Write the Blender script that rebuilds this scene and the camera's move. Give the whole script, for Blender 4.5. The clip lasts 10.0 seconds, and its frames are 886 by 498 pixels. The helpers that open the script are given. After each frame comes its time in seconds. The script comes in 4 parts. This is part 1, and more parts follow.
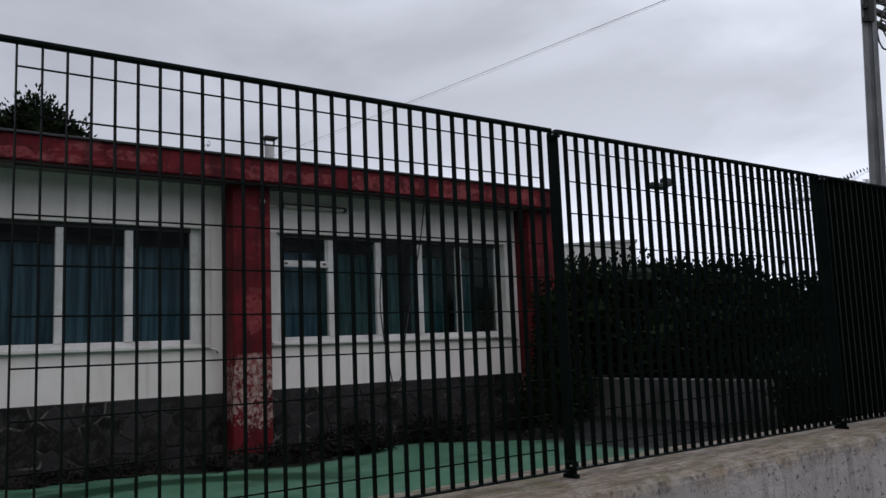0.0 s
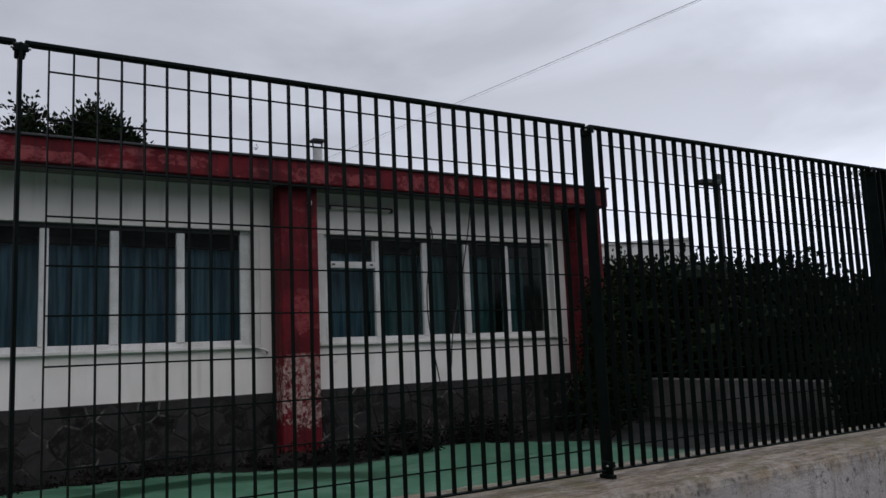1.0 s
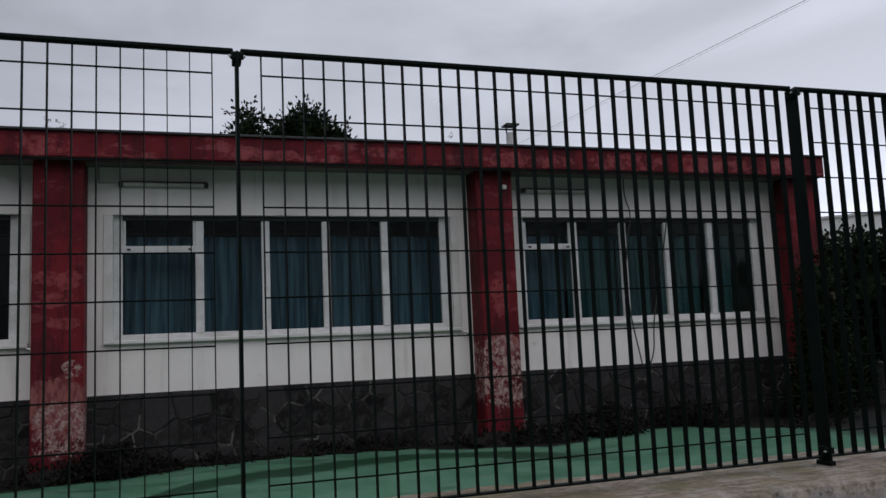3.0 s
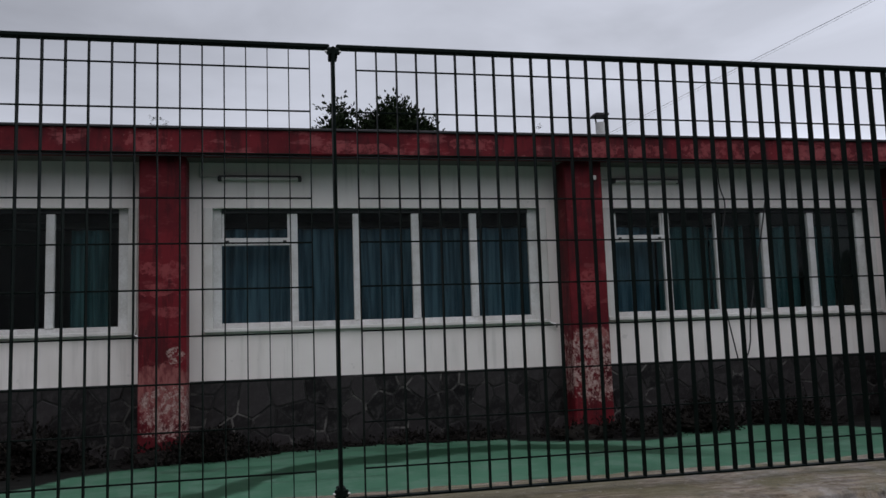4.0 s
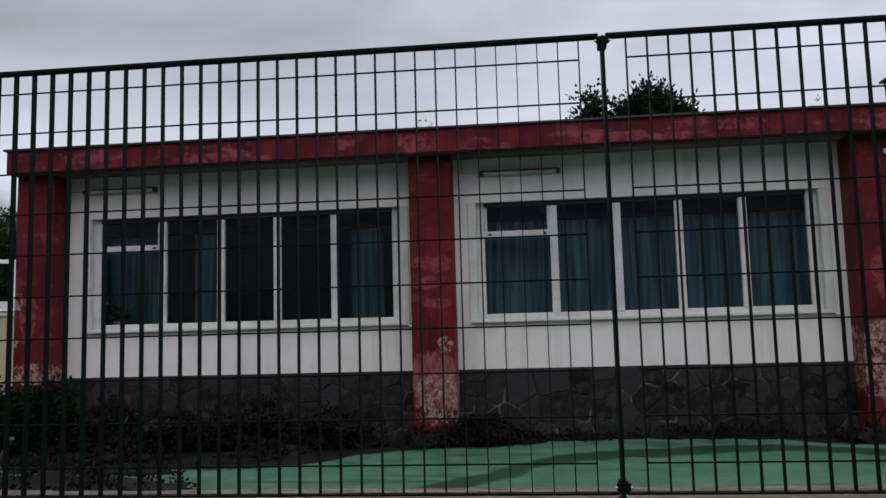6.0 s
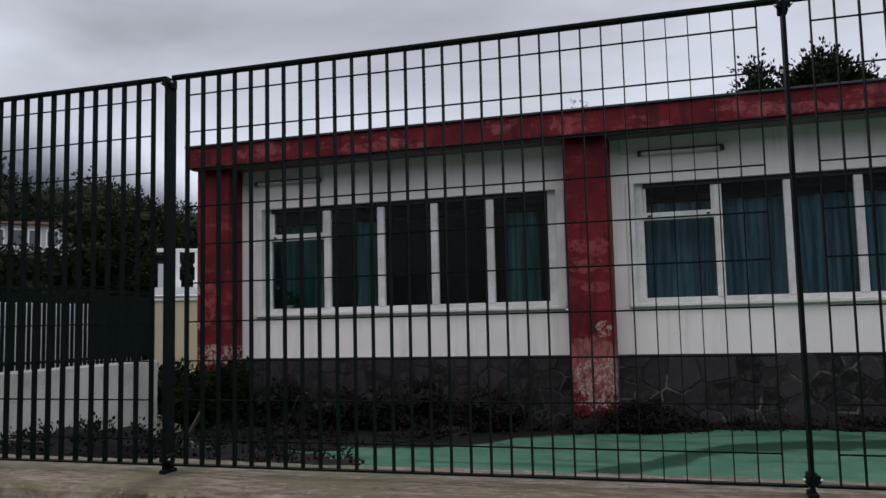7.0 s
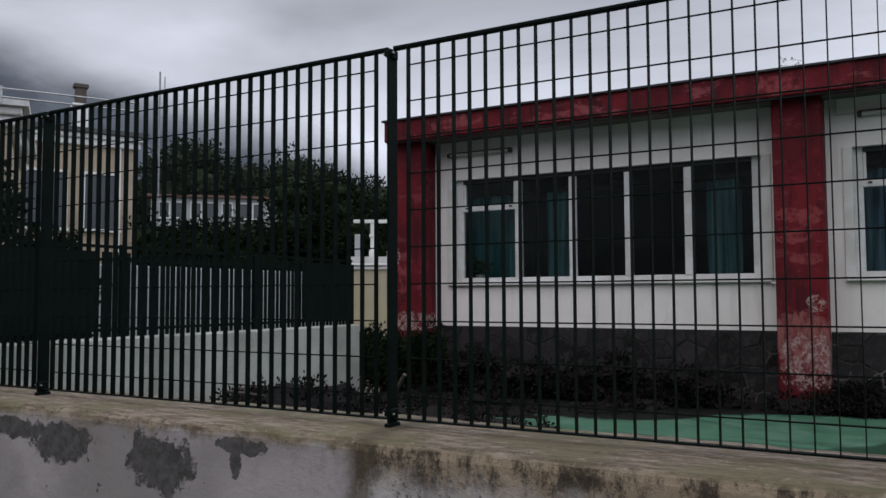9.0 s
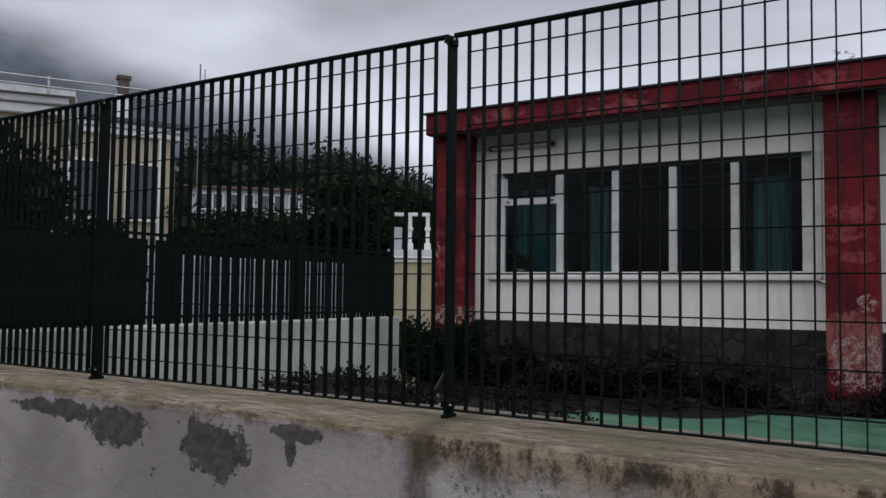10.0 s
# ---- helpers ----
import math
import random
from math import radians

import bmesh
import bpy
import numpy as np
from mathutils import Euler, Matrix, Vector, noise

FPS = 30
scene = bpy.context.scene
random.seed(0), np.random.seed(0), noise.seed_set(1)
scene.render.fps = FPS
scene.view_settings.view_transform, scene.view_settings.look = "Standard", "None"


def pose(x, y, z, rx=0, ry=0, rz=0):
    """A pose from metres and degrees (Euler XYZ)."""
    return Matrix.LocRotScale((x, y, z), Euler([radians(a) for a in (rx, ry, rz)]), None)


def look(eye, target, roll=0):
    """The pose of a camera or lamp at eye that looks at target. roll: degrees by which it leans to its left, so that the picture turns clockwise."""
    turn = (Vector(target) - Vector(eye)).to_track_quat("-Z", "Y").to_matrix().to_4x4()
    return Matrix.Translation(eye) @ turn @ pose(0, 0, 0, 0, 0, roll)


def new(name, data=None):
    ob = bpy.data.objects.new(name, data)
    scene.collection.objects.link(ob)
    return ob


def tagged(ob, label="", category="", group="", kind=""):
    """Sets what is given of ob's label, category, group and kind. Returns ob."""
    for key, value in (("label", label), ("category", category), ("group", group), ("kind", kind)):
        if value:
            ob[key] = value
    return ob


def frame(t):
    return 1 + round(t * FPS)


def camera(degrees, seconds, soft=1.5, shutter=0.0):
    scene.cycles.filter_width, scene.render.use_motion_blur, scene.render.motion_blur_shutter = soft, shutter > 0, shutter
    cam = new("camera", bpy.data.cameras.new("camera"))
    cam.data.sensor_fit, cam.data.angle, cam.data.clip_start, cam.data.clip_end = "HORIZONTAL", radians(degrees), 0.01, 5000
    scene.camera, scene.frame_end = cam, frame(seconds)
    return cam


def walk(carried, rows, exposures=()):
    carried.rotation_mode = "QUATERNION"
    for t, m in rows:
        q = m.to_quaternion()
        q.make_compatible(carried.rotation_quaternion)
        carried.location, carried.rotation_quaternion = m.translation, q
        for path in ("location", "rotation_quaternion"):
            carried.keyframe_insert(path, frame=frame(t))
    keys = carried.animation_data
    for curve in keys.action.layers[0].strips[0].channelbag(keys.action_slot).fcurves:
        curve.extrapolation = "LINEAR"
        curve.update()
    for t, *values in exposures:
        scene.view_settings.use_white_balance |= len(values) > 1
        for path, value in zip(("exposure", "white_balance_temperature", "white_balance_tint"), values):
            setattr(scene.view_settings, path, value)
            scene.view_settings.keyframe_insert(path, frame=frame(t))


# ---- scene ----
cam = camera(57.64, 10.0)
PATH = [
    (0, (-0.2447, -2.2926, 1.5156), (0.9278, -0.6897, 1.7522), -2.28),
    (0.5, (-0.2057, -2.3079, 1.5091), (0.9516, -0.6943, 1.7478), -1.96),
    (1, (-0.1712, -2.3246, 1.5050), (0.8927, -0.6486, 1.7484), -2.39),
    (1.5, (-0.1570, -2.3345, 1.5057), (0.8054, -0.5990, 1.7540), -2.51),
    (2, (-0.1529, -2.3412, 1.5040), (0.6950, -0.5463, 1.7480), -2.61),
    (2.5, (-0.1567, -2.3458, 1.4969), (0.5736, -0.4987, 1.7310), -2.76),
    (4, (-0.1842, -2.3767, 1.4769), (0.2300, -0.4317, 1.6901), -1.94),
    (4.5, (-0.1927, -2.3814, 1.4796), (0.0977, -0.4146, 1.6972), -1.94),
    (5, (-0.2019, -2.3806, 1.4811), (-0.0627, -0.3975, 1.6999), -1.58),
    (5.5, (-0.2174, -2.3765, 1.4831), (-0.2460, -0.3882, 1.6972), -1.55),
    (6.8, (-0.2827, -2.3755, 1.4823), (-0.7903, -0.4501, 1.6695), -1.38),
    (7, (-0.2892, -2.3793, 1.4787), (-0.8678, -0.4733, 1.6584), -1.34),
    (7.5, (-0.3051, -2.3905, 1.4677), (-1.0315, -0.5335, 1.6217), -1.38),
    (8, (-0.3302, -2.4030, 1.4644), (-1.1641, -0.5900, 1.5977), -1.13),
    (8.5, (-0.3652, -2.4164, 1.4608), (-1.2885, -0.6465, 1.5832), -0.68),
    (9, (-0.4061, -2.4240, 1.4533), (-1.3959, -0.6900, 1.5707), -0.26),
    (9.5, (-0.4525, -2.4328, 1.4448), (-1.4889, -0.7259, 1.5558), 0.21),
    (10, (-0.5041, -2.4405, 1.4372), (-1.5636, -0.7473, 1.5412), 0.69),
]
walk(cam, [(t, look(e, g, r)) for t, e, g, r in PATH], ((0, -0.28), (2.5, -0.22), (5, -0.07), (7, 0.11), (10, 0.08)))

# ---- world and light: thick overcast, brightest overhead ----
world = bpy.data.worlds.new("overcast_sky")
scene.world = world
world.use_nodes = True
wt = world.node_tree
wt.nodes.clear()


def wnode(kind, **inputs):
    n = wt.nodes.new(kind)
    for k, v in inputs.items():
        n.inputs[k.replace("_", " ")].default_value = v
    return n


coord = wnode("ShaderNodeTexCoord")
sep = wnode("ShaderNodeSeparateXYZ")
wt.links.new(coord.outputs["Generated"], sep.inputs[0])
stretch = wnode("ShaderNodeMapping")
stretch.inputs["Scale"].default_value = (1.0, 1.0, 2.6)
stretch.inputs["Location"].default_value = (0.35, 0.1, 0.2)
wt.links.new(coord.outputs["Generated"], stretch.inputs[0])
clouds = wnode("ShaderNodeTexNoise", Scale=1.9, Detail=6.0, Roughness=0.5, Distortion=0.35)
wt.links.new(stretch.outputs[0], clouds.inputs["Vector"])
cl = wnode("ShaderNodeMapRange")
cl.inputs[1].default_value, cl.inputs[2].default_value = 0.32, 0.68
cl.inputs[3].default_value, cl.inputs[4].default_value = 0.68, 1.26
wt.links.new(clouds.outputs["Fac"], cl.inputs[0])
rise = wnode("ShaderNodeValToRGB")          # pale towards the horizon, greyer above it, brightest at the zenith


def set_ramp(ramp, stops):
    """Grey stops of a colour ramp; the first and the last take its two own elements."""
    el = ramp.color_ramp.elements
    for pos, v in stops[1:-1]:
        el.new(pos)
    for e, (pos, v) in zip(sorted(el, key=lambda q: q.position), stops):
        e.position, e.color = pos, (v, v, v, 1)


set_ramp(rise, ((0.0, 0.74), (0.2, 0.69), (0.36, 0.55), (0.6, 0.85), (1.0, 1.35)))
wt.links.new(sep.outputs[2], rise.inputs[0])
mul = wt.nodes.new("ShaderNodeMath")
mul.operation = "MULTIPLY"
wt.links.new(cl.outputs[0], mul.inputs[0])
wt.links.new(rise.outputs[0], mul.inputs[1])
tint = wt.nodes.new("ShaderNodeVectorMath")
tint.operation = "SCALE"
tint.inputs[0].default_value = (0.825, 0.865, 1.0)
half = wnode("ShaderNodeMath")
half.operation, half.inputs[1].default_value = "MULTIPLY_ADD", 0.5
half.inputs[2].default_value = 0.5
wt.links.new(sep.outputs[0], half.inputs[0])
side = wnode("ShaderNodeValToRGB")          # the cloud is thinner towards the east and the west
set_ramp(side, ((0.0, 0.74), (0.35, 0.71), (0.5, 0.72), (0.62, 0.90), (0.75, 1.30), (0.88, 1.42), (1.0, 1.30)))
wt.links.new(half.outputs[0], side.inputs[0])
mul2 = wt.nodes.new("ShaderNodeMath")
mul2.operation = "MULTIPLY"
wt.links.new(mul.outputs[0], mul2.inputs[0])
wt.links.new(side.outputs[0], mul2.inputs[1])
wt.links.new(mul2.outputs[0], tint.inputs["Scale"])
bg = wnode("ShaderNodeBackground")
bg.inputs["Strength"].default_value = 1.42
wt.links.new(tint.outputs[0], bg.inputs["Color"])
wo = wnode("ShaderNodeOutputWorld")
wt.links.new(bg.outputs[0], wo.inputs[0])

sun_data = bpy.data.lights.new("sun", "SUN")
sun_data.energy, sun_data.angle, sun_data.color = 0.55, radians(60), (1.0, 0.93, 0.87)
sun = new("sun", sun_data)
sun.matrix_world = look((-2, -8, 18), (0, 4, 1))


# ---- material tools ----
class Mat:
    """A node material under construction."""

    def __init__(self, name, color=(0.5, 0.5, 0.5), rough=0.6, metal=0.0):
        self.m = bpy.data.materials.new(name)
        self.m.use_nodes = True
        self.t = self.m.node_tree
        self.b = self.t.nodes["Principled BSDF"]
        self.b.inputs["Base Color"].default_value = (*color, 1)
        self.b.inputs["Roughness"].default_value = rough
        self.b.inputs["Metallic"].default_value = metal
        self.co = self.t.nodes.new("ShaderNodeTexCoord").outputs["Object"]

    def link(self, a, b):
        self.t.links.new(a, b)

    def mapped(self, scale=(1, 1, 1), loc=(0, 0, 0)):
        n = self.t.nodes.new("ShaderNodeMapping")
        n.inputs["Scale"].default_value, n.inputs["Location"].default_value = scale, loc
        self.link(self.co, n.inputs[0])
        return n.outputs[0]

    def noise(self, scale=5, detail=5, rough=0.55, vec=None, distort=0.0):
        n = self.t.nodes.new("ShaderNodeTexNoise")
        n.inputs["Scale"].default_value, n.inputs["Detail"].default_value = scale, detail
        n.inputs["Roughness"].default_value, n.inputs["Distortion"].default_value = rough, distort
        self.link(vec or self.co, n.inputs["Vector"])
        return n.outputs["Fac"]

    def step(self, v, a, b, lo=0.0, hi=1.0):
        n = self.t.nodes.new("ShaderNodeMapRange")
        n.interpolation_type = "SMOOTHSTEP"
        self.link(v, n.inputs[0])
        for i, q in enumerate((a, b, lo, hi)):
            n.inputs[i + 1].default_value = q
        return n.outputs[0]

    def math(self, op, a, b=0.0):
        n = self.t.nodes.new("ShaderNodeMath")
        n.operation = op
        for i, q in enumerate((a, b)):
            if isinstance(q, (int, float)):
                n.inputs[i].default_value = q
            else:
                self.link(q, n.inputs[i])
        return n.outputs[0]

    def axis(self, i):
        n = self.t.nodes.new("ShaderNodeSeparateXYZ")
        self.link(self.co, n.inputs[0])
        return n.outputs[i]

    def mix(self, fac, a, b):
        n = self.t.nodes.new("ShaderNodeMix")
        n.data_type = "RGBA"
        for s, q in ((0, fac), (6, a), (7, b)):
            if isinstance(q, tuple):
                n.inputs[s].default_value = (*q, 1)
            elif isinstance(q, (int, float)):
                n.inputs[s].default_value = q
            else:
                self.link(q, n.inputs[s])
        return n.outputs[2]

    def color(self, c):
        self.link(c, self.b.inputs["Base Color"])
        return self

    def rough(self, r):
        self.link(r, self.b.inputs["Roughness"])
        return self

    def bump(self, h, strength=0.3, dist=0.01):
        n = self.t.nodes.new("ShaderNodeBump")
        n.inputs["Strength"].default_value, n.inputs["Distance"].default_value = strength, dist
        self.link(h, n.inputs["Height"])
        self.link(n.outputs[0], self.b.inputs["Normal"])
        return self

    def random(self):
        return self.t.nodes.new("ShaderNodeObjectInfo").outputs["Random"]

    def island(self):
        return self.t.nodes.new("ShaderNodeNewGeometry").outputs["Random Per Island"]


def speckled(name, c1, c2, scale=8, rough=0.7, bump=0.2, fine=60, metal=0.0):
    """A surface with broad patches and fine grain between two colours."""
    m = Mat(name, c1, rough, metal)
    n1, n2 = m.noise(scale, 6), m.noise(fine, 4)
    f = m.math("ADD", m.math("MULTIPLY", n1, 0.7), m.math("MULTIPLY", n2, 0.3))
    m.color(m.mix(m.step(f, 0.36, 0.64), c1, c2)).bump(n2, bump, 0.004)
    m.rough(m.step(n1, 0.2, 0.8, max(0.05, rough - 0.12), min(1, rough + 0.12)))
    return m.m


# painted steel of the fence, chalky and slightly rusted
FENCE = speckled("fence_green_paint", (0.003, 0.006, 0.005), (0.006, 0.011, 0.009), 6, 0.6, 0.1)
FENCE.node_tree.nodes["Principled BSDF"].inputs["Specular IOR Level"].default_value = 0.06
STEEL = speckled("galvanised_bolt", (0.3, 0.3, 0.3), (0.45, 0.45, 0.44), 20, 0.4, 0.1, metal=0.8)
SHEET = speckled("dark_sheet_metal", (0.005, 0.008, 0.007), (0.010, 0.014, 0.012), 3, 0.6, 0.1)


def plaster_material():
    m = Mat("white_wall_plaster", (0.8, 0.78, 0.75), 0.85)
    broad, fine = m.noise(1.3, 6), m.noise(70, 3)
    drip = m.noise(3.0, 5, vec=m.mapped((3.2, 3.2, 0.28)))
    c = m.mix(m.step(broad, 0.35, 0.7), (0.80, 0.755, 0.725), (0.72, 0.675, 0.64))
    c = m.mix(m.math("MULTIPLY", m.step(drip, 0.52, 0.75), 0.35), c, (0.42, 0.40, 0.37))
    c = m.mix(m.math("MULTIPLY", m.step(m.noise(9, 5), 0.66, 0.74), 0.3), c, (0.40, 0.38, 0.35))
    return m.color(c).bump(m.math("ADD", fine, broad), 0.25, 0.006).m


def blotches(m, rows, wobble):
    """1 inside ragged blotches of the x-z plane, given as centre x, z, half width and half height."""
    x, z, found = m.axis(0), m.axis(2), None
    for cx, cz, hw, hh in rows:
        dx = m.math("ABSOLUTE", m.math("DIVIDE", m.math("SUBTRACT", x, cx), hw))
        dz = m.math("ABSOLUTE", m.math("DIVIDE", m.math("SUBTRACT", z, cz), hh))
        d = m.math("POWER", m.math("ADD", m.math("POWER", dx, 3.0), m.math("POWER", dz, 3.0)), 0.333)
        s = m.step(m.math("ADD", d, wobble), 0.93, 1.03, 1, 0)
        found = s if found is None else m.math("MAXIMUM", found, s)
    return found


# where the pillars' paint has come off: pale flaked plaster, and a smoother pink primer
FLAKED = ((3.235, 1.10, 0.27, 0.40), (-1.22, 0.82, 0.24, 0.26), (-1.13, 1.365, 0.085, 0.085), (-5.70, 1.15, 0.26, 0.12), (-5.88, 1.95, 0.05, 0.10), (-5.89, 1.50, 0.04, 0.05),
          (-5.89, 0.66, 0.05, 0.09), (7.30, 0.85, 0.03, 0.22))
PRIMED = ((-1.25, 1.0, 0.25, 0.30), (3.235, 1.42, 0.2, 0.1))


# paint rubbed thin and paler: on the pillars, and along the fascia
RUBBED = ((-1.25, 2.22, 0.20, 0.09), (-1.30, 2.02, 0.20, 0.06), (-1.22, 1.80, 0.14, 0.05), (3.24, 1.95, 0.10, 0.20), (-5.75, 1.75, 0.10, 0.25))
FASCIA_RUBBED = ((3.35, 3.47, 0.25, 0.08), (3.95, 3.46, 0.22, 0.07), (4.9, 3.47, 0.50, 0.09), (6.1, 3.47, 0.45, 0.08), (7.1, 3.47, 0.25, 0.08), (-1.35, 3.48, 0.18, 0.09),
                 (0.7, 3.44, 0.35, 0.05), (-3.6, 3.44, 0.40, 0.06), (-5.0, 3.50, 0.25, 0.06), (1.9, 3.50, 0.25, 0.06))


def red_paint_material(name, flaked, worn):
    """Oxblood masonry paint, rubbed paler in patches, sooted in runs; on the pillars flaked to plaster near the foot."""
    m = Mat(name, (0.2, 0.02, 0.03), 0.7)
    m.b.inputs["Specular IOR Level"].default_value = 0.18
    broad, mid, fine = m.noise(2.2, 6), m.noise(7, 6, 0.65), m.noise(90, 3)
    c = m.mix(m.step(broad, 0.4, 0.66), (0.088, 0.0055, 0.0095), (0.145, 0.0105, 0.016))
    rub = m.noise(2.4, 6, 0.66, m.mapped((0.9, 0.9, 2.4), (3.1, 0, 1.7)))
    c = m.mix(m.math("MULTIPLY", m.step(rub, 0.55, 0.64), worn), c, (0.33, 0.095, 0.10))
    scuff = m.noise(9, 7, 0.74, m.mapped((1.0, 1.0, 1.5), (7.7, 0, 0.3)))
    c = m.mix(m.math("MULTIPLY", m.step(scuff, 0.60, 0.66), worn), c, (0.30, 0.12, 0.115))
    c = m.mix(m.math("MULTIPLY", m.step(mid, 0.54, 0.64), 0.6), c, (0.055, 0.004, 0.008))
    soot = m.noise(3.2, 6, 0.65, m.mapped((2.2, 2.2, 0.35), (1.0, 4.0, 0)))
    c = m.mix(m.math("MULTIPLY", m.step(soot, 0.48, 0.62), 0.7), c, (0.040, 0.006, 0.008))
    thin = blotches(m, RUBBED if flaked else FASCIA_RUBBED, m.math("MULTIPLY", m.math("SUBTRACT", m.noise(5, 7, 0.7), 0.5), 2.4))
    thin = m.math("MULTIPLY", thin, m.step(m.noise(11, 7, 0.72), 0.40, 0.58))
    c = m.mix(m.math("MULTIPLY", thin, 0.7), c, (0.27, 0.060, 0.064))
    if flaked:
        wob = m.math("MULTIPLY", m.math("SUBTRACT", m.noise(9, 8, 0.75), 0.5), 1.3)
        pink = m.mix(m.step(m.noise(12, 7, 0.7, m.mapped((1.5, 1.5, 0.5))), 0.44, 0.6), (0.25, 0.085, 0.08), (0.14, 0.032, 0.034))
        c = m.mix(blotches(m, PRIMED, wob), c, pink)
        bare = blotches(m, FLAKED, wob)
        left_on = m.step(m.noise(17, 9, 0.8, m.mapped((1.2, 1.2, 0.9))), 0.47, 0.52)
        pale = m.mix(m.step(m.noise(22, 6, 0.7), 0.44, 0.6), (0.40, 0.285, 0.26), (0.21, 0.10, 0.09))
        off = m.math("MULTIPLY", bare, left_on)
        c = m.mix(off, c, pale)
        m.bump(m.math("ADD", m.math("MULTIPLY", fine, 0.3), m.math("MULTIPLY", off, -1.0)), 0.5, 0.008)
    else:
        m.bump(m.math("ADD", fine, mid), 0.3, 0.006)
    return m.color(c).m


def stone_material():
    m = Mat("dark_basalt", (0.03, 0.03, 0.032), 0.55)
    n1, n2 = m.noise(9, 7, 0.65), m.noise(60, 4)
    base = m.mix(m.random(), (0.007, 0.0065, 0.0068), (0.034, 0.030, 0.031))
    c = m.mix(m.step(n1, 0.45, 0.7), base, (0.042, 0.040, 0.039))
    c = m.mix(m.math("MULTIPLY", m.step(n2, 0.6, 0.72), 0.25), c, (0.06, 0.057, 0.055))
    m.b.inputs["Specular IOR Level"].default_value = 0.12
    return m.color(c).bump(m.math("ADD", n1, m.math("MULTIPLY", n2, 0.4)), 0.6, 0.012).m


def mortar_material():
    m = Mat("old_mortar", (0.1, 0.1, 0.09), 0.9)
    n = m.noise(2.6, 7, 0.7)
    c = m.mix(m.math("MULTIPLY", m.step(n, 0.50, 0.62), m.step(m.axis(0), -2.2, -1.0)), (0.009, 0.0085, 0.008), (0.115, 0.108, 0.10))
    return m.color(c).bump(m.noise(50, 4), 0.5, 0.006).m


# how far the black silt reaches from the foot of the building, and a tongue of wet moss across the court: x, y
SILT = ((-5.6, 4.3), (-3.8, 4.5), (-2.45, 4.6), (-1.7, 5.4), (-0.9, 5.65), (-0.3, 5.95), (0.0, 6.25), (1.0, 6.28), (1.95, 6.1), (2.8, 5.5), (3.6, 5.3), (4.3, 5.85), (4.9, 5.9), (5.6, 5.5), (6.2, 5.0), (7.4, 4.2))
TONGUE = ((-1.4, 3.1), (-0.8, 3.85), (-0.44, 4.3), (0.04, 4.92), (0.9, 5.25), (1.9, 5.42), (2.7, 5.1), (3.4, 4.5), (4.4, 3.6))


def court_material():
    m = Mat("green_court_paint", (0.1, 0.3, 0.2), 0.4)
    x, y = m.axis(0), m.axis(1)

    def line(rows):
        """y as a function of x along a broken line."""
        n = m.t.nodes.new("ShaderNodeFloatCurve")
        curve = n.mapping.curves[0]
        for px, py in rows[1:-1]:
            curve.points.new((px + 6) / 14, py / 8)
        for q, (px, py) in zip(curve.points, rows):
            q.location, q.handle_type = ((px + 6) / 14, py / 8), "AUTO_CLAMPED"
        n.mapping.update()
        m.link(m.math("DIVIDE", m.math("ADD", x, 6.0), 14.0), n.inputs["Value"])
        return m.math("MULTIPLY", n.outputs[0], 8.0)

    broad, fine = m.noise(0.9, 6, 0.6), m.noise(45, 4)
    c = m.mix(m.step(broad, 0.35, 0.65), (0.040, 0.110, 0.066), (0.060, 0.148, 0.092))
    c = m.mix(m.math("MULTIPLY", m.step(m.noise(3.5, 7, 0.72), 0.46, 0.62), 0.6), c, (0.092, 0.162, 0.118))
    ragged = m.math("ADD", m.math("SUBTRACT", m.noise(1.7, 7, 0.66), 0.5), m.math("MULTIPLY", m.math("SUBTRACT", m.noise(7, 6, 0.7, m.mapped((0.5, 1.0, 1))), 0.5), 0.7))
    # wet moss: one long tongue, and fainter streaks
    away = m.math("ABSOLUTE", m.math("SUBTRACT", m.math("ADD", y, m.math("MULTIPLY", ragged, 0.55)), line(TONGUE)))
    wet = m.math("MULTIPLY", m.step(away, 0.16, 0.32, 1, 0), m.step(x, 4.0, 3.0))
    streak = m.step(m.noise(1.0, 5, 0.55, m.mapped((0.5, 1.5, 1), (1.3, 0.4, 0)), 1.6), 0.52, 0.66)
    wet = m.math("MAXIMUM", wet, m.math("MULTIPLY", streak, 0.6))
    c = m.mix(m.math("MULTIPLY", wet, 0.92), c, (0.010, 0.036, 0.018))
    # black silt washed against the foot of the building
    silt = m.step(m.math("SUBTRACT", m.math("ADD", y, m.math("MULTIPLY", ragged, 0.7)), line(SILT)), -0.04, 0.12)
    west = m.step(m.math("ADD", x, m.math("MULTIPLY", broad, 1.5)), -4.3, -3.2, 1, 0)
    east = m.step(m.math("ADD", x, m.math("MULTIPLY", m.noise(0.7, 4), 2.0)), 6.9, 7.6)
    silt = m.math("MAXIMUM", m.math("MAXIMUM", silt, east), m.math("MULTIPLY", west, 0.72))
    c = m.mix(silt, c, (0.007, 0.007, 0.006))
    m.b.inputs["Specular IOR Level"].default_value = 0.12
    r = m.math("ADD", m.math("MULTIPLY", wet, -0.25), m.step(broad, 0.3, 0.7, 0.65, 0.8))
    return m.color(c).rough(r).bump(m.math("ADD", fine, broad), 0.2, 0.006).m


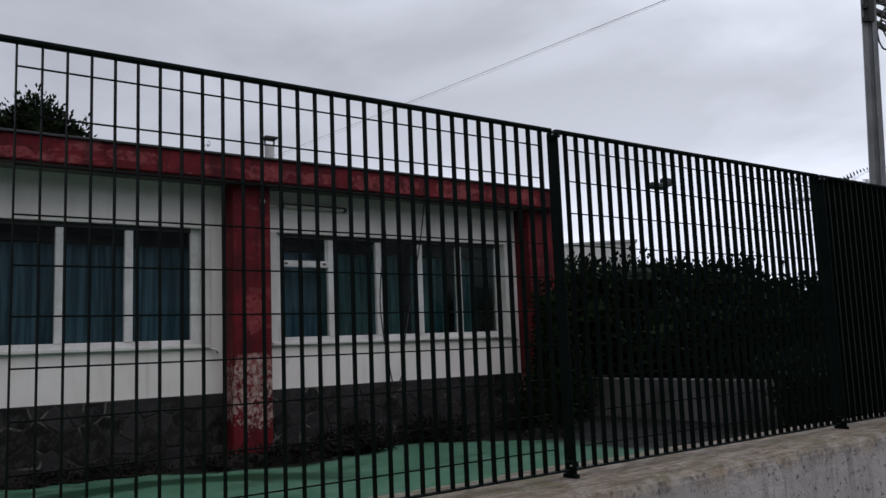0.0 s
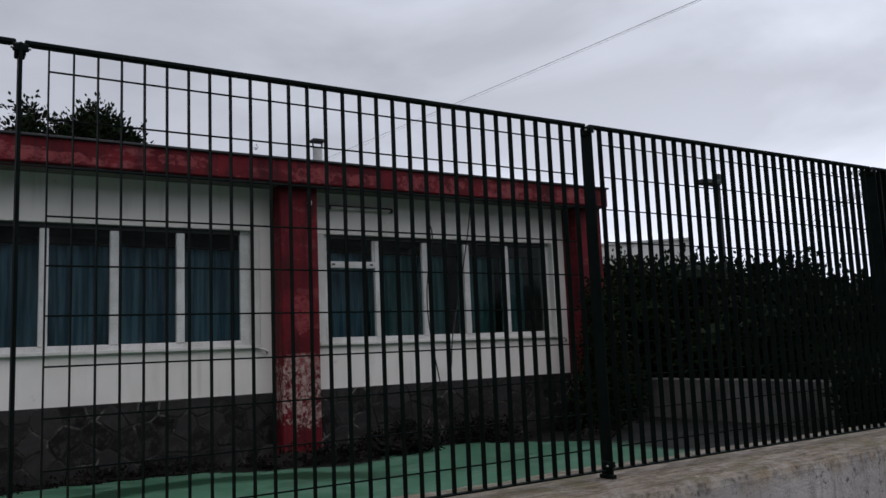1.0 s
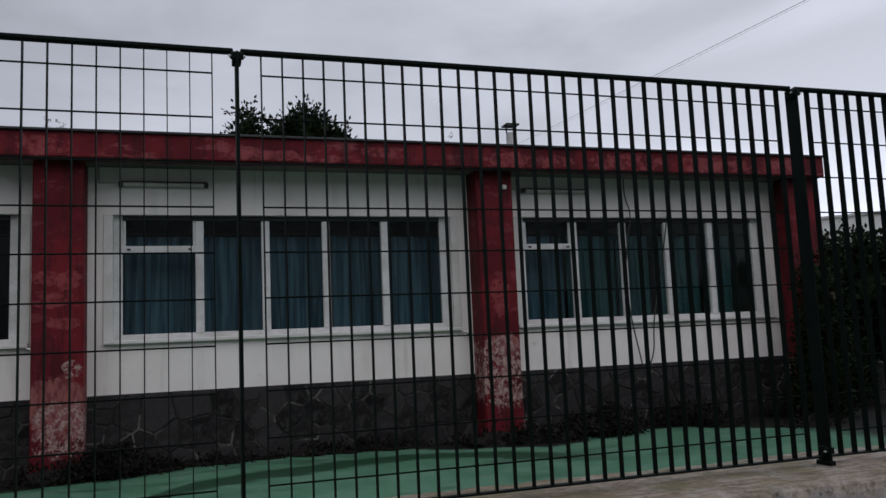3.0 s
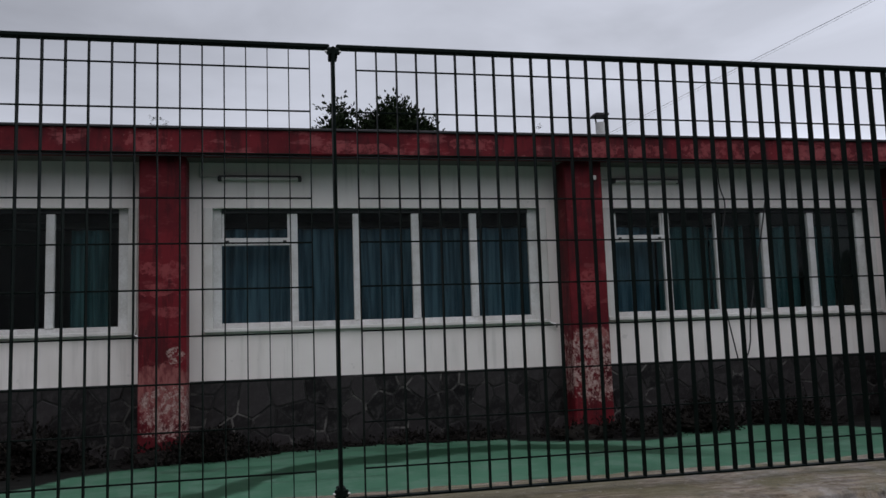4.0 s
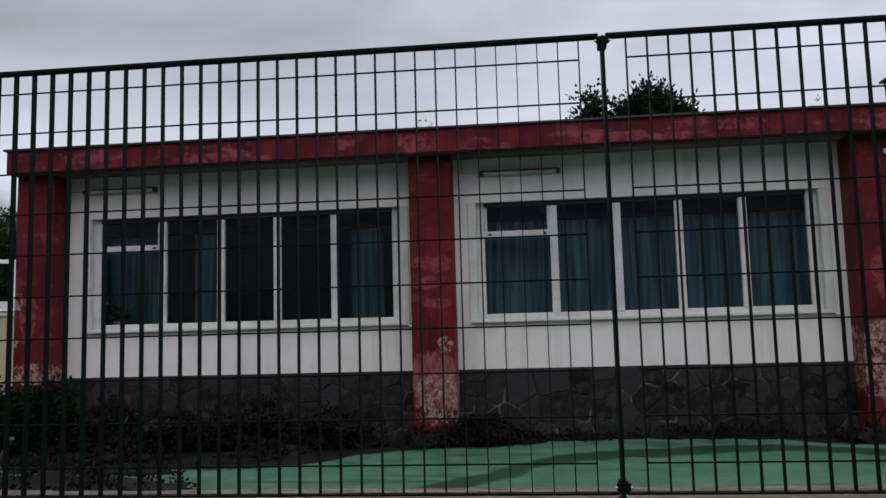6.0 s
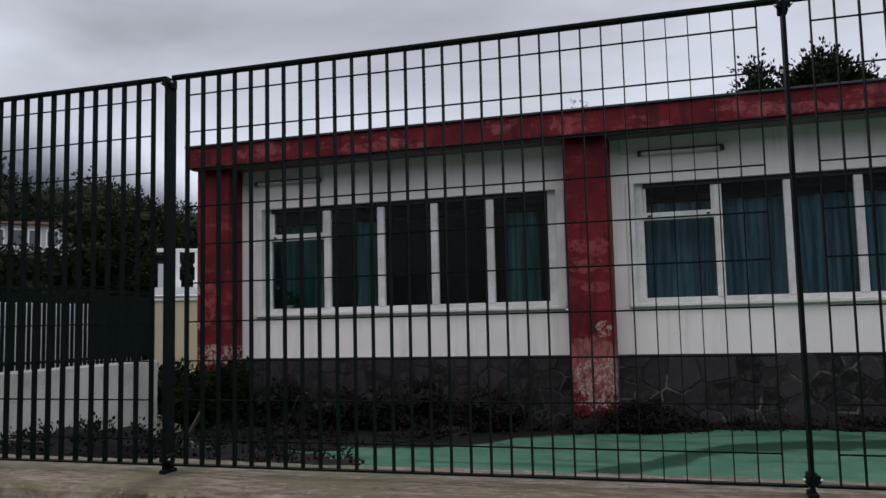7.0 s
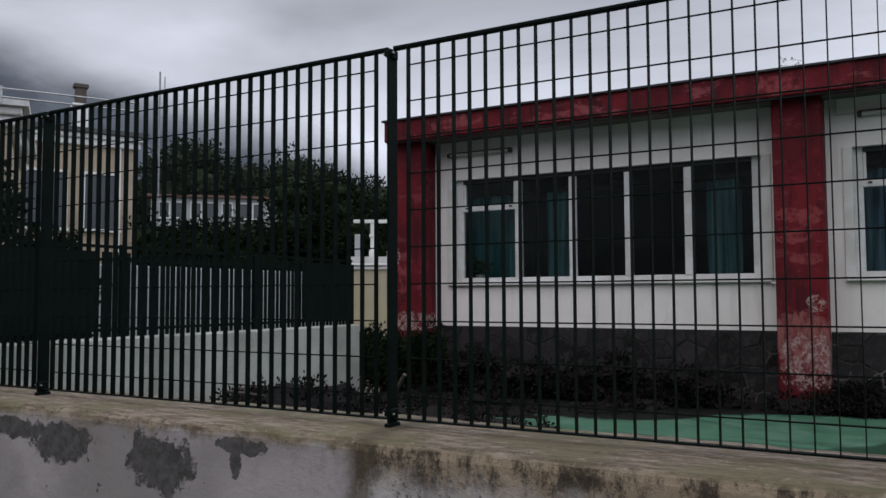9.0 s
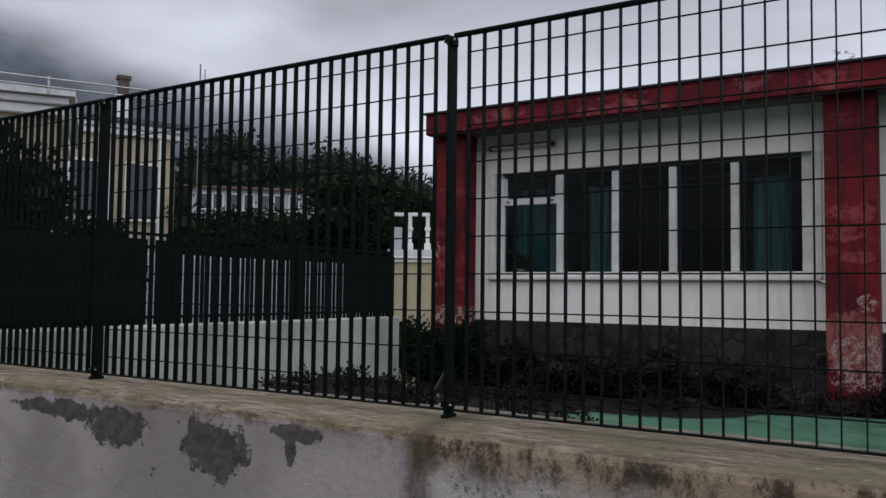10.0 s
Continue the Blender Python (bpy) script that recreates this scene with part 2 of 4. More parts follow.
def street_wall_material(name, paint):
    """Old street wall: a lichen-brown rough top and lip, with painted or bare face, drips and flaked patches."""
    m = Mat(name, (0.4, 0.4, 0.4), 0.85)
    x, z = m.axis(0), m.axis(2)
    broad, mid, fine = m.noise(1.8, 6), m.noise(17, 9, 0.78), m.noise(75, 4)
    top_c = m.mix(m.step(m.noise(8, 10, 0.82, m.mapped((0.8, 4.0, 1))), 0.42, 0.57), (0.30, 0.24, 0.175), (0.105, 0.074, 0.046))
    top_c = m.mix(m.math("MULTIPLY", m.step(m.noise(2.6, 6, 0.65), 0.46, 0.60), 0.7), top_c, (0.135, 0.120, 0.055))
    top_c = m.mix(m.math("MULTIPLY", m.step(mid, 0.56, 0.63), 0.75), top_c, (0.05, 0.042, 0.033))
    top_c = m.mix(m.math("MULTIPLY", m.step(mid, 0.42, 0.34), 0.55), top_c, (0.46, 0.42, 0.36))
    streak = m.noise(5, 7, 0.68, m.mapped((3.4, 3.4, 0.3)))
    if paint:
        face = m.mix(m.step(broad, 0.35, 0.68), (0.41, 0.375, 0.37), (0.28, 0.255, 0.245))
        wob = m.math("MULTIPLY", m.math("SUBTRACT", m.noise(11, 8, 0.78), 0.5), 0.46)
        patch = None
        # the places where the paint has come off: centre x, z, half width, half height
        for px, pz, hw, hh in ((-3.88, 0.885, 0.34, 0.04), (-3.50, 0.845, 0.20, 0.085), (-2.91, 0.815, 0.18, 0.115), (-2.49, 0.915, 0.115, 0.032),
                               (-2.52, 0.86, 0.03, 0.055), (-4.9, 0.82, 0.3, 0.1), (-6.4, 0.85, 0.4, 0.12)):
            dx = m.math("DIVIDE", m.math("SUBTRACT", x, px), hw)
            dz = m.math("DIVIDE", m.math("SUBTRACT", z, pz), hh)
            d = m.math("SQRT", m.math("ADD", m.math("MULTIPLY", dx, dx), m.math("MULTIPLY", dz, dz)))
            d = m.math("ADD", d, m.math("MULTIPLY", wob, 6.0))
            s = m.step(d, 0.92, 1.04, 1, 0)
            patch = s if patch is None else m.math("MAXIMUM", patch, s)
        nick = m.step(m.noise(17, 6, 0.65, m.mapped((1.0, 1.0, 1.4))), 0.655, 0.67)
        patch = m.math("MAXIMUM", patch, m.math("MULTIPLY", nick, 0.9))
        face = m.mix(m.math("MULTIPLY", m.step(streak, 0.55, 0.75), 0.3), face, (0.24, 0.21, 0.19))
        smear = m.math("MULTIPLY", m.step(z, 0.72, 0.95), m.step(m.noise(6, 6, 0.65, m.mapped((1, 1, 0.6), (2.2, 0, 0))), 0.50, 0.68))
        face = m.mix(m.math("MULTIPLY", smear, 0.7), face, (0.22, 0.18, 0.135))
        face = m.mix(m.math("MULTIPLY", m.step(m.noise(38, 6, 0.7), 0.54, 0.66), 0.35), face, (0.26, 0.23, 0.205))
        face = m.mix(patch, face, m.mix(m.step(mid, 0.4, 0.6), (0.050, 0.046, 0.043), (0.105, 0.097, 0.092)))
        lip_lo, lip_hi, hgt = 0.925, 0.965, m.math("ADD", m.math("MULTIPLY", patch, -1.0), m.math("MULTIPLY", fine, 0.12))
    else:
        face = m.mix(m.step(broad, 0.38, 0.66), (0.56, 0.525, 0.505), (0.42, 0.39, 0.37))
        face = m.mix(m.math("MULTIPLY", m.step(streak, 0.50, 0.70), 0.6), face, (0.13, 0.11, 0.09))
        pits = m.step(m.noise(26, 7, 0.75), 0.56, 0.62)
        face = m.mix(m.math("MULTIPLY", pits, 0.8), face, (0.05, 0.042, 0.035))
        lip_lo, lip_hi, hgt = 0.80, 0.93, m.math("ADD", m.math("MULTIPLY", mid, 0.9), m.math("MULTIPLY", fine, 0.2))
    ragged = m.math("ADD", z, m.math("MULTIPLY", m.math("SUBTRACT", m.noise(9, 8, 0.75), 0.5), 0.12 if paint else 0.24))
    if not paint:                              # the growth on the lip thins out towards the east
        ragged = m.math("SUBTRACT", ragged, m.step(x, -0.4, 1.6, 0.0, 0.085))
    lip = m.step(ragged, lip_lo, lip_hi)
    if not paint:
        drips = m.noise(7, 10, 0.82, m.mapped((1.5, 1.5, 0.8)))
        dark_lip = m.mix(m.step(drips, 0.44, 0.58), (0.36, 0.28, 0.185), (0.05, 0.037, 0.022))
        cap = m.step(z, 0.965, 0.982)
        top_c = m.mix(cap, dark_lip, top_c)
    # rust-brown run at the joint between the two builds of wall
    run = m.step(m.math("ABSOLUTE", m.math("ADD", x, m.math("ADD", 1.97, m.math("MULTIPLY", m.math("SUBTRACT", mid, 0.5), 0.12)))), 0.015, 0.09, 1, 0)
    c = m.mix(lip, face, top_c)
    c = m.mix(m.math("MULTIPLY", run, 0.75), c, (0.085, 0.065, 0.035))
    return m.color(c).bump(m.math("ADD", hgt, m.math("MULTIPLY", mid, 0.8)), 0.7, 0.014).m


PLASTER = plaster_material()
RED_PILLAR = red_paint_material("oxblood_pillar_paint", True, 0.22)
RED_FASCIA = red_paint_material("oxblood_fascia_paint", False, 0.5)
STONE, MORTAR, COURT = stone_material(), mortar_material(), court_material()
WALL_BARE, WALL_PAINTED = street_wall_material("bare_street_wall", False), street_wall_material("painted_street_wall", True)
FLASHING = speckled("roof_flashing", (0.016, 0.016, 0.019), (0.034, 0.034, 0.038), 5, 0.7)
ROOFING = speckled("roof_felt", (0.05, 0.05, 0.05), (0.09, 0.09, 0.085), 2, 0.9)
# Soffit coloured dark to cut bounce and deepen shade under the eaves.
SOFFIT = speckled("darkened_soffit", (0.10, 0.095, 0.085), (0.18, 0.17, 0.15), 2, 0.9)
PVC = speckled("aged_white_window_frame", (0.68, 0.68, 0.67), (0.50, 0.49, 0.47), 3.5, 0.4, 0.05)
TRIM = speckled("white_stone_surround", (0.66, 0.65, 0.62), (0.55, 0.53, 0.50), 4, 0.7)
ROOM = speckled("dim_room_wall", (0.22, 0.22, 0.20), (0.16, 0.16, 0.15), 1, 0.9)
ROOM_FLOOR = speckled("room_floor_tile", (0.12, 0.10, 0.09), (0.09, 0.08, 0.07), 2, 0.6)
AC_WHITE = speckled("aged_white_plastic", (0.52, 0.51, 0.48), (0.43, 0.42, 0.39), 5, 0.5, 0.05)
BLACK = speckled("black_rubber", (0.012, 0.012, 0.012), (0.02, 0.02, 0.02), 20, 0.6)
ASPHALT = speckled("asphalt", (0.042, 0.042, 0.044), (0.06, 0.06, 0.06), 2, 0.9, 0.5)
PAVING = speckled("pavement_concrete", (0.22, 0.215, 0.21), (0.16, 0.155, 0.15), 2, 0.85, 0.3)
EARTH = speckled("bare_earth_and_grass", (0.045, 0.05, 0.025), (0.07, 0.06, 0.04), 0.6, 0.95, 0.5)
CONCRETE = speckled("pale_concrete", (0.46, 0.46, 0.405), (0.28, 0.285, 0.245), 1.6, 0.85, 0.3)
# Dark mottled concrete: shade on the low east wall is put into its colour.
SHADED_CONCRETE = speckled("shaded_concrete", (0.16, 0.152, 0.145), (0.02, 0.02, 0.018), 1.0, 0.9, 0.4)
POLE_GREY = speckled("concrete_pole_grey", (0.26, 0.265, 0.27), (0.18, 0.185, 0.19), 4, 0.8, 0.2)
BARK = speckled("bark", (0.05, 0.04, 0.03), (0.09, 0.075, 0.06), 8, 0.95, 0.6)
CREAM = speckled("cream_render", (0.50, 0.44, 0.29), (0.42, 0.37, 0.25), 1.2, 0.85, 0.2)
HOUSE_OCHRE = speckled("ochre_render", (0.40, 0.33, 0.24), (0.30, 0.24, 0.17), 0.8, 0.85, 0.2)
HOUSE_WHITE = speckled("white_render", (0.70, 0.70, 0.68), (0.60, 0.60, 0.58), 0.8, 0.85, 0.2)
HOUSE_GREY = speckled("grey_render", (0.40, 0.41, 0.42), (0.34, 0.35, 0.36), 0.4, 0.9, 0.2)
STREET_GREY = speckled("dark_grey_render", (0.20, 0.20, 0.19), (0.15, 0.15, 0.145), 0.8, 0.9, 0.2)
TILE = speckled("brown_roof_tiles", (0.10, 0.055, 0.04), (0.15, 0.09, 0.07), 3, 0.85, 0.4)
DARK_GLASS = speckled("dark_window_glass", (0.02, 0.025, 0.03), (0.03, 0.035, 0.04), 2, 0.15, 0.0)
FLUE = speckled("grey_flue_metal", (0.55, 0.55, 0.54), (0.42, 0.42, 0.41), 8, 0.6)


def leaf_material(name, c1, c2):
    m = Mat(name, c1, 0.55)
    m.b.inputs["Specular IOR Level"].default_value = 0.04
    return m.color(m.mix(m.island(), c1, c2)).m


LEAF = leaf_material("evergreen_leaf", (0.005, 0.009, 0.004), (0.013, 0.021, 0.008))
# Far trees only: paler, greyer leaves with distance haze in the colour.
LEAF_HAZED = leaf_material("hazed_grey_green_leaf", (0.014, 0.020, 0.012), (0.028, 0.036, 0.022))
LEAF_DEAD = leaf_material("cut_twig_leaf", (0.012, 0.013, 0.006), (0.025, 0.022, 0.010))
LEAF_LITTER = leaf_material("sodden_leaf", (0.007, 0.006, 0.006), (0.016, 0.014, 0.012))
PALM = leaf_material("palm_leaf", (0.04, 0.06, 0.03), (0.07, 0.09, 0.045))


# Vertical colour streaks put the folds' light and shade into the cloth.
def curtain_material(name, c1, c2):
    m = Mat(name, c1, 0.9)
    return m.color(m.mix(m.step(m.noise(3, 4, vec=m.mapped((5, 5, 0.3))), 0.35, 0.68), c1, c2)).bump(m.noise(300, 2), 0.1, 0.002).m


TEAL = curtain_material("teal_curtain_cloth", (0.018, 0.078, 0.090), (0.085, 0.205, 0.225))
BLUE = curtain_material("blue_curtain_cloth", (0.034, 0.094, 0.140), (0.140, 0.250, 0.325))


def glass_material():
    m = Mat("window_glass")
    t = m.t
    clear, gloss, mixer, fres = (t.nodes.new("ShaderNode" + k) for k in ("BsdfTransparent", "BsdfGlossy", "MixShader", "Fresnel"))
    clear.inputs[0].default_value = (0.80, 0.86, 0.86, 1)
    gloss.inputs["Roughness"].default_value = 0.02
    fres.inputs["IOR"].default_value = 1.5
    m.link(fres.outputs[0], mixer.inputs[0])
    m.link(clear.outputs[0], mixer.inputs[1])
    m.link(gloss.outputs[0], mixer.inputs[2])
    m.link(mixer.outputs[0], t.nodes["Material Output"].inputs[0])
    return m.m


GLASS = glass_material()


# ---- mesh tools ----
def box_into(bm, x0, x1, y0, y1, z0, z1, bevel=0.0):
    made = bmesh.ops.create_cube(bm, size=1)["verts"]
    for v in made:
        v.co = ((x0 + x1) / 2 + v.co.x * (x1 - x0), (y0 + y1) / 2 + v.co.y * (y1 - y0), (z0 + z1) / 2 + v.co.z * (z1 - z0))
    if bevel:
        edges = {e for v in made for e in v.link_edges}
        bmesh.ops.bevel(bm, geom=list(edges), offset=bevel, segments=1, affect="EDGES")
    return bm


def boxes(*rows, bevel=0.0):
    bm = bmesh.new()
    for r in rows:
        box_into(bm, *r, bevel=bevel)
    return bm


def rod_into(bm, a, b, r, sides=8, r2=None):
    a, b = Vector(a), Vector(b)
    q = (b - a).to_track_quat("Z", "Y").to_matrix()
    rings = []
    for p, rr in ((a, r), (b, r if r2 is None else r2)):
        rings.append([bm.verts.new(p + q @ Vector((rr * math.cos(k * math.tau / sides), rr * math.sin(k * math.tau / sides), 0))) for k in range(sides)])
    for k in range(sides):
        bm.faces.new((rings[0][k], rings[0][(k + 1) % sides], rings[1][(k + 1) % sides], rings[1][k]))
    bm.faces.new(rings[0][::-1])
    bm.faces.new(rings[1])
    return bm


def rods(*rows, sides=8):
    bm = bmesh.new()
    for a, b, r in rows:
        rod_into(bm, a, b, r, sides)
    return bm


def tube(points, r, sides=6):
    bm = bmesh.new()
    for a, b in zip(points[:-1], points[1:]):
        rod_into(bm, a, b, r, sides)
    return bm


def mesh_of(name, bm, material):
    me = bpy.data.meshes.new(name)
    bm.to_mesh(me)
    bm.free()
    me.materials.append(material)
    return me


def part(name, bm, material, parent, label=""):
    ob = new(name, mesh_of(name, bm, material))
    ob.parent = parent
    return tagged(ob, label)


def solid(name, bm, material, label="", category="", group="", kind=""):
    return tagged(new(name, mesh_of(name, bm, material)), label, category, group, kind)


def thing(name, label, category, group="", at=(0, 0, 0)):
    ob = new(name)
    ob.location = at
    ob.empty_display_size = 0.1
    return tagged(ob, label, category, group)


# ---- ground, street and court ----
solid("ground", boxes((-400, 400, -400, 400, -0.3, -0.02)), EARTH, "flat bare earth and grass reaching the horizon", "ground", kind="structure")
solid("road", boxes((-60, 60, -9.2, -3.4, -0.02, 0.0)), ASPHALT, "worn grey asphalt street", "road", kind="structure")
solid("pavement", boxes((-60, 60, -3.4, -0.26, -0.02, 0.1), bevel=0.01), PAVING, "plain concrete pavement along the street wall", "pavement", kind="structure")
# Added wall, never in view: blocks low sky and darkens the window reflections.
solid("wall_sky_blocker", boxes((-60, 60, -9.6, -9.2, -0.02, 6.5)), STREET_GREY, "plain grey wall added behind the view to block low sky", "wall", kind="structure")


def court_sheet():
    """The school court, gently uneven."""
    bm = bmesh.new()
    bmesh.ops.create_grid(bm, x_segments=70, y_segments=34, size=0.5)
    for v in bm.verts:
        x, y = -5.6 + (v.co.x + 0.5) * 14.8, 0.285 + (v.co.y + 0.5) * 6.09
        v.co = (x, y, 0.36 + 0.012 * noise.noise(Vector((x * 0.8, y * 0.8, 0))))
    return bm


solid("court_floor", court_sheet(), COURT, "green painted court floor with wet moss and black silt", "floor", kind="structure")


# ---- street wall ----
def street_wall(x0, x1, front):
    """A long wall with a rounded, chipped lip, finely cut so that its edge is uneven."""
    bm = bmesh.new()
    n = int((x1 - x0) / 0.05)
    prof = [(front, 0.0), (front, 0.55), (front, 0.80), (front, 0.90), (front, 0.95), (front + 0.006, 0.972), (front + 0.022, 0.984), (front + 0.05, 0.988),
            (front + 0.13, 0.990), (0.0, 0.992), (0.12, 0.992), (0.25, 0.99), (0.285, 0.975), (0.29, 0.95), (0.29, 0.0)]
    rows = []
    for i in range(n + 1):
        x = x0 + (x1 - x0) * i / n
        ring = []
        for y, z in prof:
            near_lip = max(0.0, 1 - abs(z - 0.975) / 0.08)
            d = noise.noise(Vector((x * 9, y * 9, z * 9))) * 0.008 * near_lip + noise.noise(Vector((x * 2.2, y * 3, z * 2))) * 0.005 * (z > 0.3)
            ring.append(bm.verts.new((x, y + d * 0.8, z + (d * 0.7 if z > 0.6 else 0))))
        rows.append(ring)
    for a, b in zip(rows[:-1], rows[1:]):
        for k in range(len(prof) - 1):
            bm.faces.new((a[k], a[k + 1], b[k + 1], b[k]))
    bm.faces.new(rows[0][::-1])
    bm.faces.new(rows[-1])
    bmesh.ops.recalc_face_normals(bm, faces=bm.faces)
    return bm


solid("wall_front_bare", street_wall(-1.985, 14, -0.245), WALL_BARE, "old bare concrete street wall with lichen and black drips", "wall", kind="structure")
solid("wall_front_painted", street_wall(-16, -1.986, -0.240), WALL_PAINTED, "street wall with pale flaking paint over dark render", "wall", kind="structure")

# ---- fence: steel grating panels between flat posts ----
TOP, PITCH, ROD = 2.356, 0.062, 0.132
bar_mesh = mesh_of("bar", boxes((-0.0013, 0.0013, -0.0125, 0.0125, 1.020, TOP - 0.005)), FENCE)
cross_mesh = mesh_of("cross_rod", rods(((-15 * PITCH, 0, 0), (15 * PITCH, 0, 0), 0.0028), sides=6), FENCE)
rail_bm = boxes((-0.990, 0.990, -0.013, 0.013, -0.007, 0.007), bevel=0.003)
rail_mesh = mesh_of("top_rail", rail_bm, FENCE)
low_rail_mesh = mesh_of("bottom_rail", boxes((-0.990, 0.990, -0.013, 0.013, -0.003, 0.003)), FENCE)


def child(name, mesh, parent, at=(0, 0, 0), label=""):
    ob = new(name, mesh)
    ob.parent, ob.location = parent, at
    return tagged(ob, label)


def fence_panel(cx, sheet=False):
    look_of = "dark green steel grating fence panel backed with sheet metal" if sheet else "dark green steel grating fence panel on the street wall"
    p = thing("fence", look_of, "fence", "fence panels along the street wall", (cx, 0, 0))
    child("top_rail", rail_mesh, p, (0, 0, TOP))
    child("bottom_rail", low_rail_mesh, p, (0, 0, 1.020))
    for i in range(31):
        child("bar", bar_mesh, p, ((i - 15) * PITCH, 0, 0))
    for k in range(10):
        child("cross_rod", cross_mesh, p, (0, 0.008, TOP - 0.066 - k * ROD))
    if sheet:
        part("sheet", boxes((-0.96, 0.96, 0.016, 0.019, 1.05, TOP)), SHEET, p, "black sheet metal backing")
    return p


for cx in (-7, -5, -3, -1, 1, 3, 5, 7):
    fence_panel(cx, cx > 4)

post_mesh = mesh_of("post_bar", boxes((-0.0045, 0.0045, -0.03, 0.03, 0.985, 2.35), bevel=0.002), FENCE)
foot_mesh = mesh_of("foot", boxes((-0.012, 0.012, -0.036, 0.036, 0.985, 1.006), bevel=0.003), FENCE)
clamp_mesh = mesh_of("clamp", boxes((-0.020, 0.020, -0.026, -0.018, -0.010, 0.012), (-0.013, 0.013, -0.022, 0.022, -0.018, 0.016), bevel=0.003), FENCE)
bolt_mesh = mesh_of("bolt", rods(((-0.024, -0.022, 0), (0.024, -0.022, 0), 0.004), sides=6), STEEL)
for px in (-8, -6, -4, -2, 0, 2, 4, 6, 8):
    post = thing("fence_post", "flat dark green steel fence post with bolted clamps", "fence post", "fence posts along the street wall", (px, 0, 0))
    child("post_bar", post_mesh, post)
    child("foot", foot_mesh, post)
    for cz in (2.335, 1.040):
        clamp = child("clamp", clamp_mesh, post, (0, 0, cz))
        child("bolt", bolt_mesh, clamp)

# ---- school building ----
WALL_Y, PILLAR_Y, FASCIA_Y, GROUND_Z = 6.30, 6.00, 5.84, 0.34
school = thing("school_building", "single-storey white school building with red pillars and fascia", "building", at=(0.9, 6.3, 0.34))


def spart(name, bm, material, parent=school, label=""):
    """A part of the building, given in world metres."""
    ob = part(name, bm, material, parent, label)
    ob.matrix_parent_inverse = Matrix.Translation((-0.9, -6.3, -0.34)) if parent is school else Matrix()
    return ob


# glass runs: first edge, mullion centres, last edge
WINDOWS = [(-5.13, (-4.386, -3.701, -3.045, -2.388), -1.735), (-0.71, (0.04, 0.718, 1.368, 2.031), 2.68), (3.74, (4.395, 5.071, 5.701, 6.343), 6.985)]
W_BOT, W_TOP = 1.617, 2.89
X0, X1 = -5.86, 7.68


wall_label = "white plastered front wall with drip stains"
wall_xs = [X0]
for g0, _, g1 in WINDOWS:
    wall_xs += [g0 - 0.09, g1 + 0.11]
wall_xs.append(X1)
spart("front_wall", boxes((X0, X1, WALL_Y, 6.6, GROUND_Z, W_BOT - 0.03)), PLASTER, label=wall_label)
spart("front_wall", boxes((X0, X1, WALL_Y, 6.6, W_TOP, 3.373)), PLASTER, label=wall_label)
for a, b in zip(wall_xs[0::2], wall_xs[1::2]):
    spart("front_wall", boxes((a, b, WALL_Y, 6.6, W_BOT - 0.03, W_TOP)), PLASTER, label=wall_label)
spart("side_wall", boxes((X0, X0 + 0.3, 6.6, 14.0, GROUND_Z, 3.4)), PLASTER)
spart("side_wall", boxes((X1 - 0.3, X1, 6.6, 14.0, GROUND_Z, 3.4)), PLASTER)
spart("back_wall", boxes((X0, X1, 14.0, 14.3, GROUND_Z, 3.4)), PLASTER)
spart("room_wall", boxes((X0 + 0.3, X1 - 0.3, 10.8, 11.0, GROUND_Z, 3.39)), ROOM)
spart("room_floor", boxes((X0 + 0.3, X1 - 0.3, 6.6, 10.8, 0.7, 0.8)), ROOM_FLOOR)
for rx in (-1.26, 3.23):
    spart("partition", boxes((rx - 0.06, rx + 0.06, 6.6, 10.8, 0.8, 3.39)), ROOM)
spart("roof", boxes((-5.94, 7.74, FASCIA_Y + 0.18, 14.4, 3.39, 3.610)), ROOFING, label="flat roof of dark felt")
spart("soffit", boxes((-5.94, 7.74, FASCIA_Y + 0.18, 6.6, 3.374, 3.388)), SOFFIT)
spart("flashing", boxes((-5.985, 7.795, FASCIA_Y - 0.03, 14.45, 3.615, 3.639), bevel=0.004), FLASHING, label="dark metal roof-edge flashing")


def fascia():
    """The red band under the roof, with a slightly uneven lower arris."""
    bm = bmesh.new()
    n = 90
    rows = []
    for i in range(n + 1):
        x = -5.955 + 13.725 * i / n
        w = 0.006 * noise.noise(Vector((x * 1.7, 0, 4)))
        rows.append([bm.verts.new(p) for p in ((x, FASCIA_Y + w, 3.613), (x, FASCIA_Y + w, 3.378 + w), (x, FASCIA_Y + 0.012, 3.364 + w), (x, FASCIA_Y + 0.18, 3.364 + w), (x, FASCIA_Y + 0.18, 3.613))])
    for a, b in zip(rows[:-1], rows[1:]):
        for k in range(4):
            bm.faces.new((a[k], a[k + 1], b[k + 1], b[k]))
    bm.faces.new(rows[0])
    bm.faces.new(rows[-1][::-1])
    bmesh.ops.recalc_face_normals(bm, faces=bm.faces)
    return bm


spart("fascia", fascia(), RED_FASCIA, label="weathered oxblood-red fascia band")
spart("drip_bead", boxes((-5.92, 7.72, FASCIA_Y + 0.03, FASCIA_Y + 0.05, 3.348, 3.360)), FLASHING)


def pillar_bm(x0, x1):
    """A pillar with worn arrises."""
    bm = boxes((x0, x1, PILLAR_Y, WALL_Y + 0.01, GROUND_Z, 3.373), bevel=0.012)
    return bm


for x0, x1 in ((-5.93, -5.49), (-1.485, -1.03), (3.01, 3.455), (7.31, 7.775)):
    spart("pillar", pillar_bm(x0, x1), RED_PILLAR, label="red painted pillar, flaked to pink plaster near its foot")


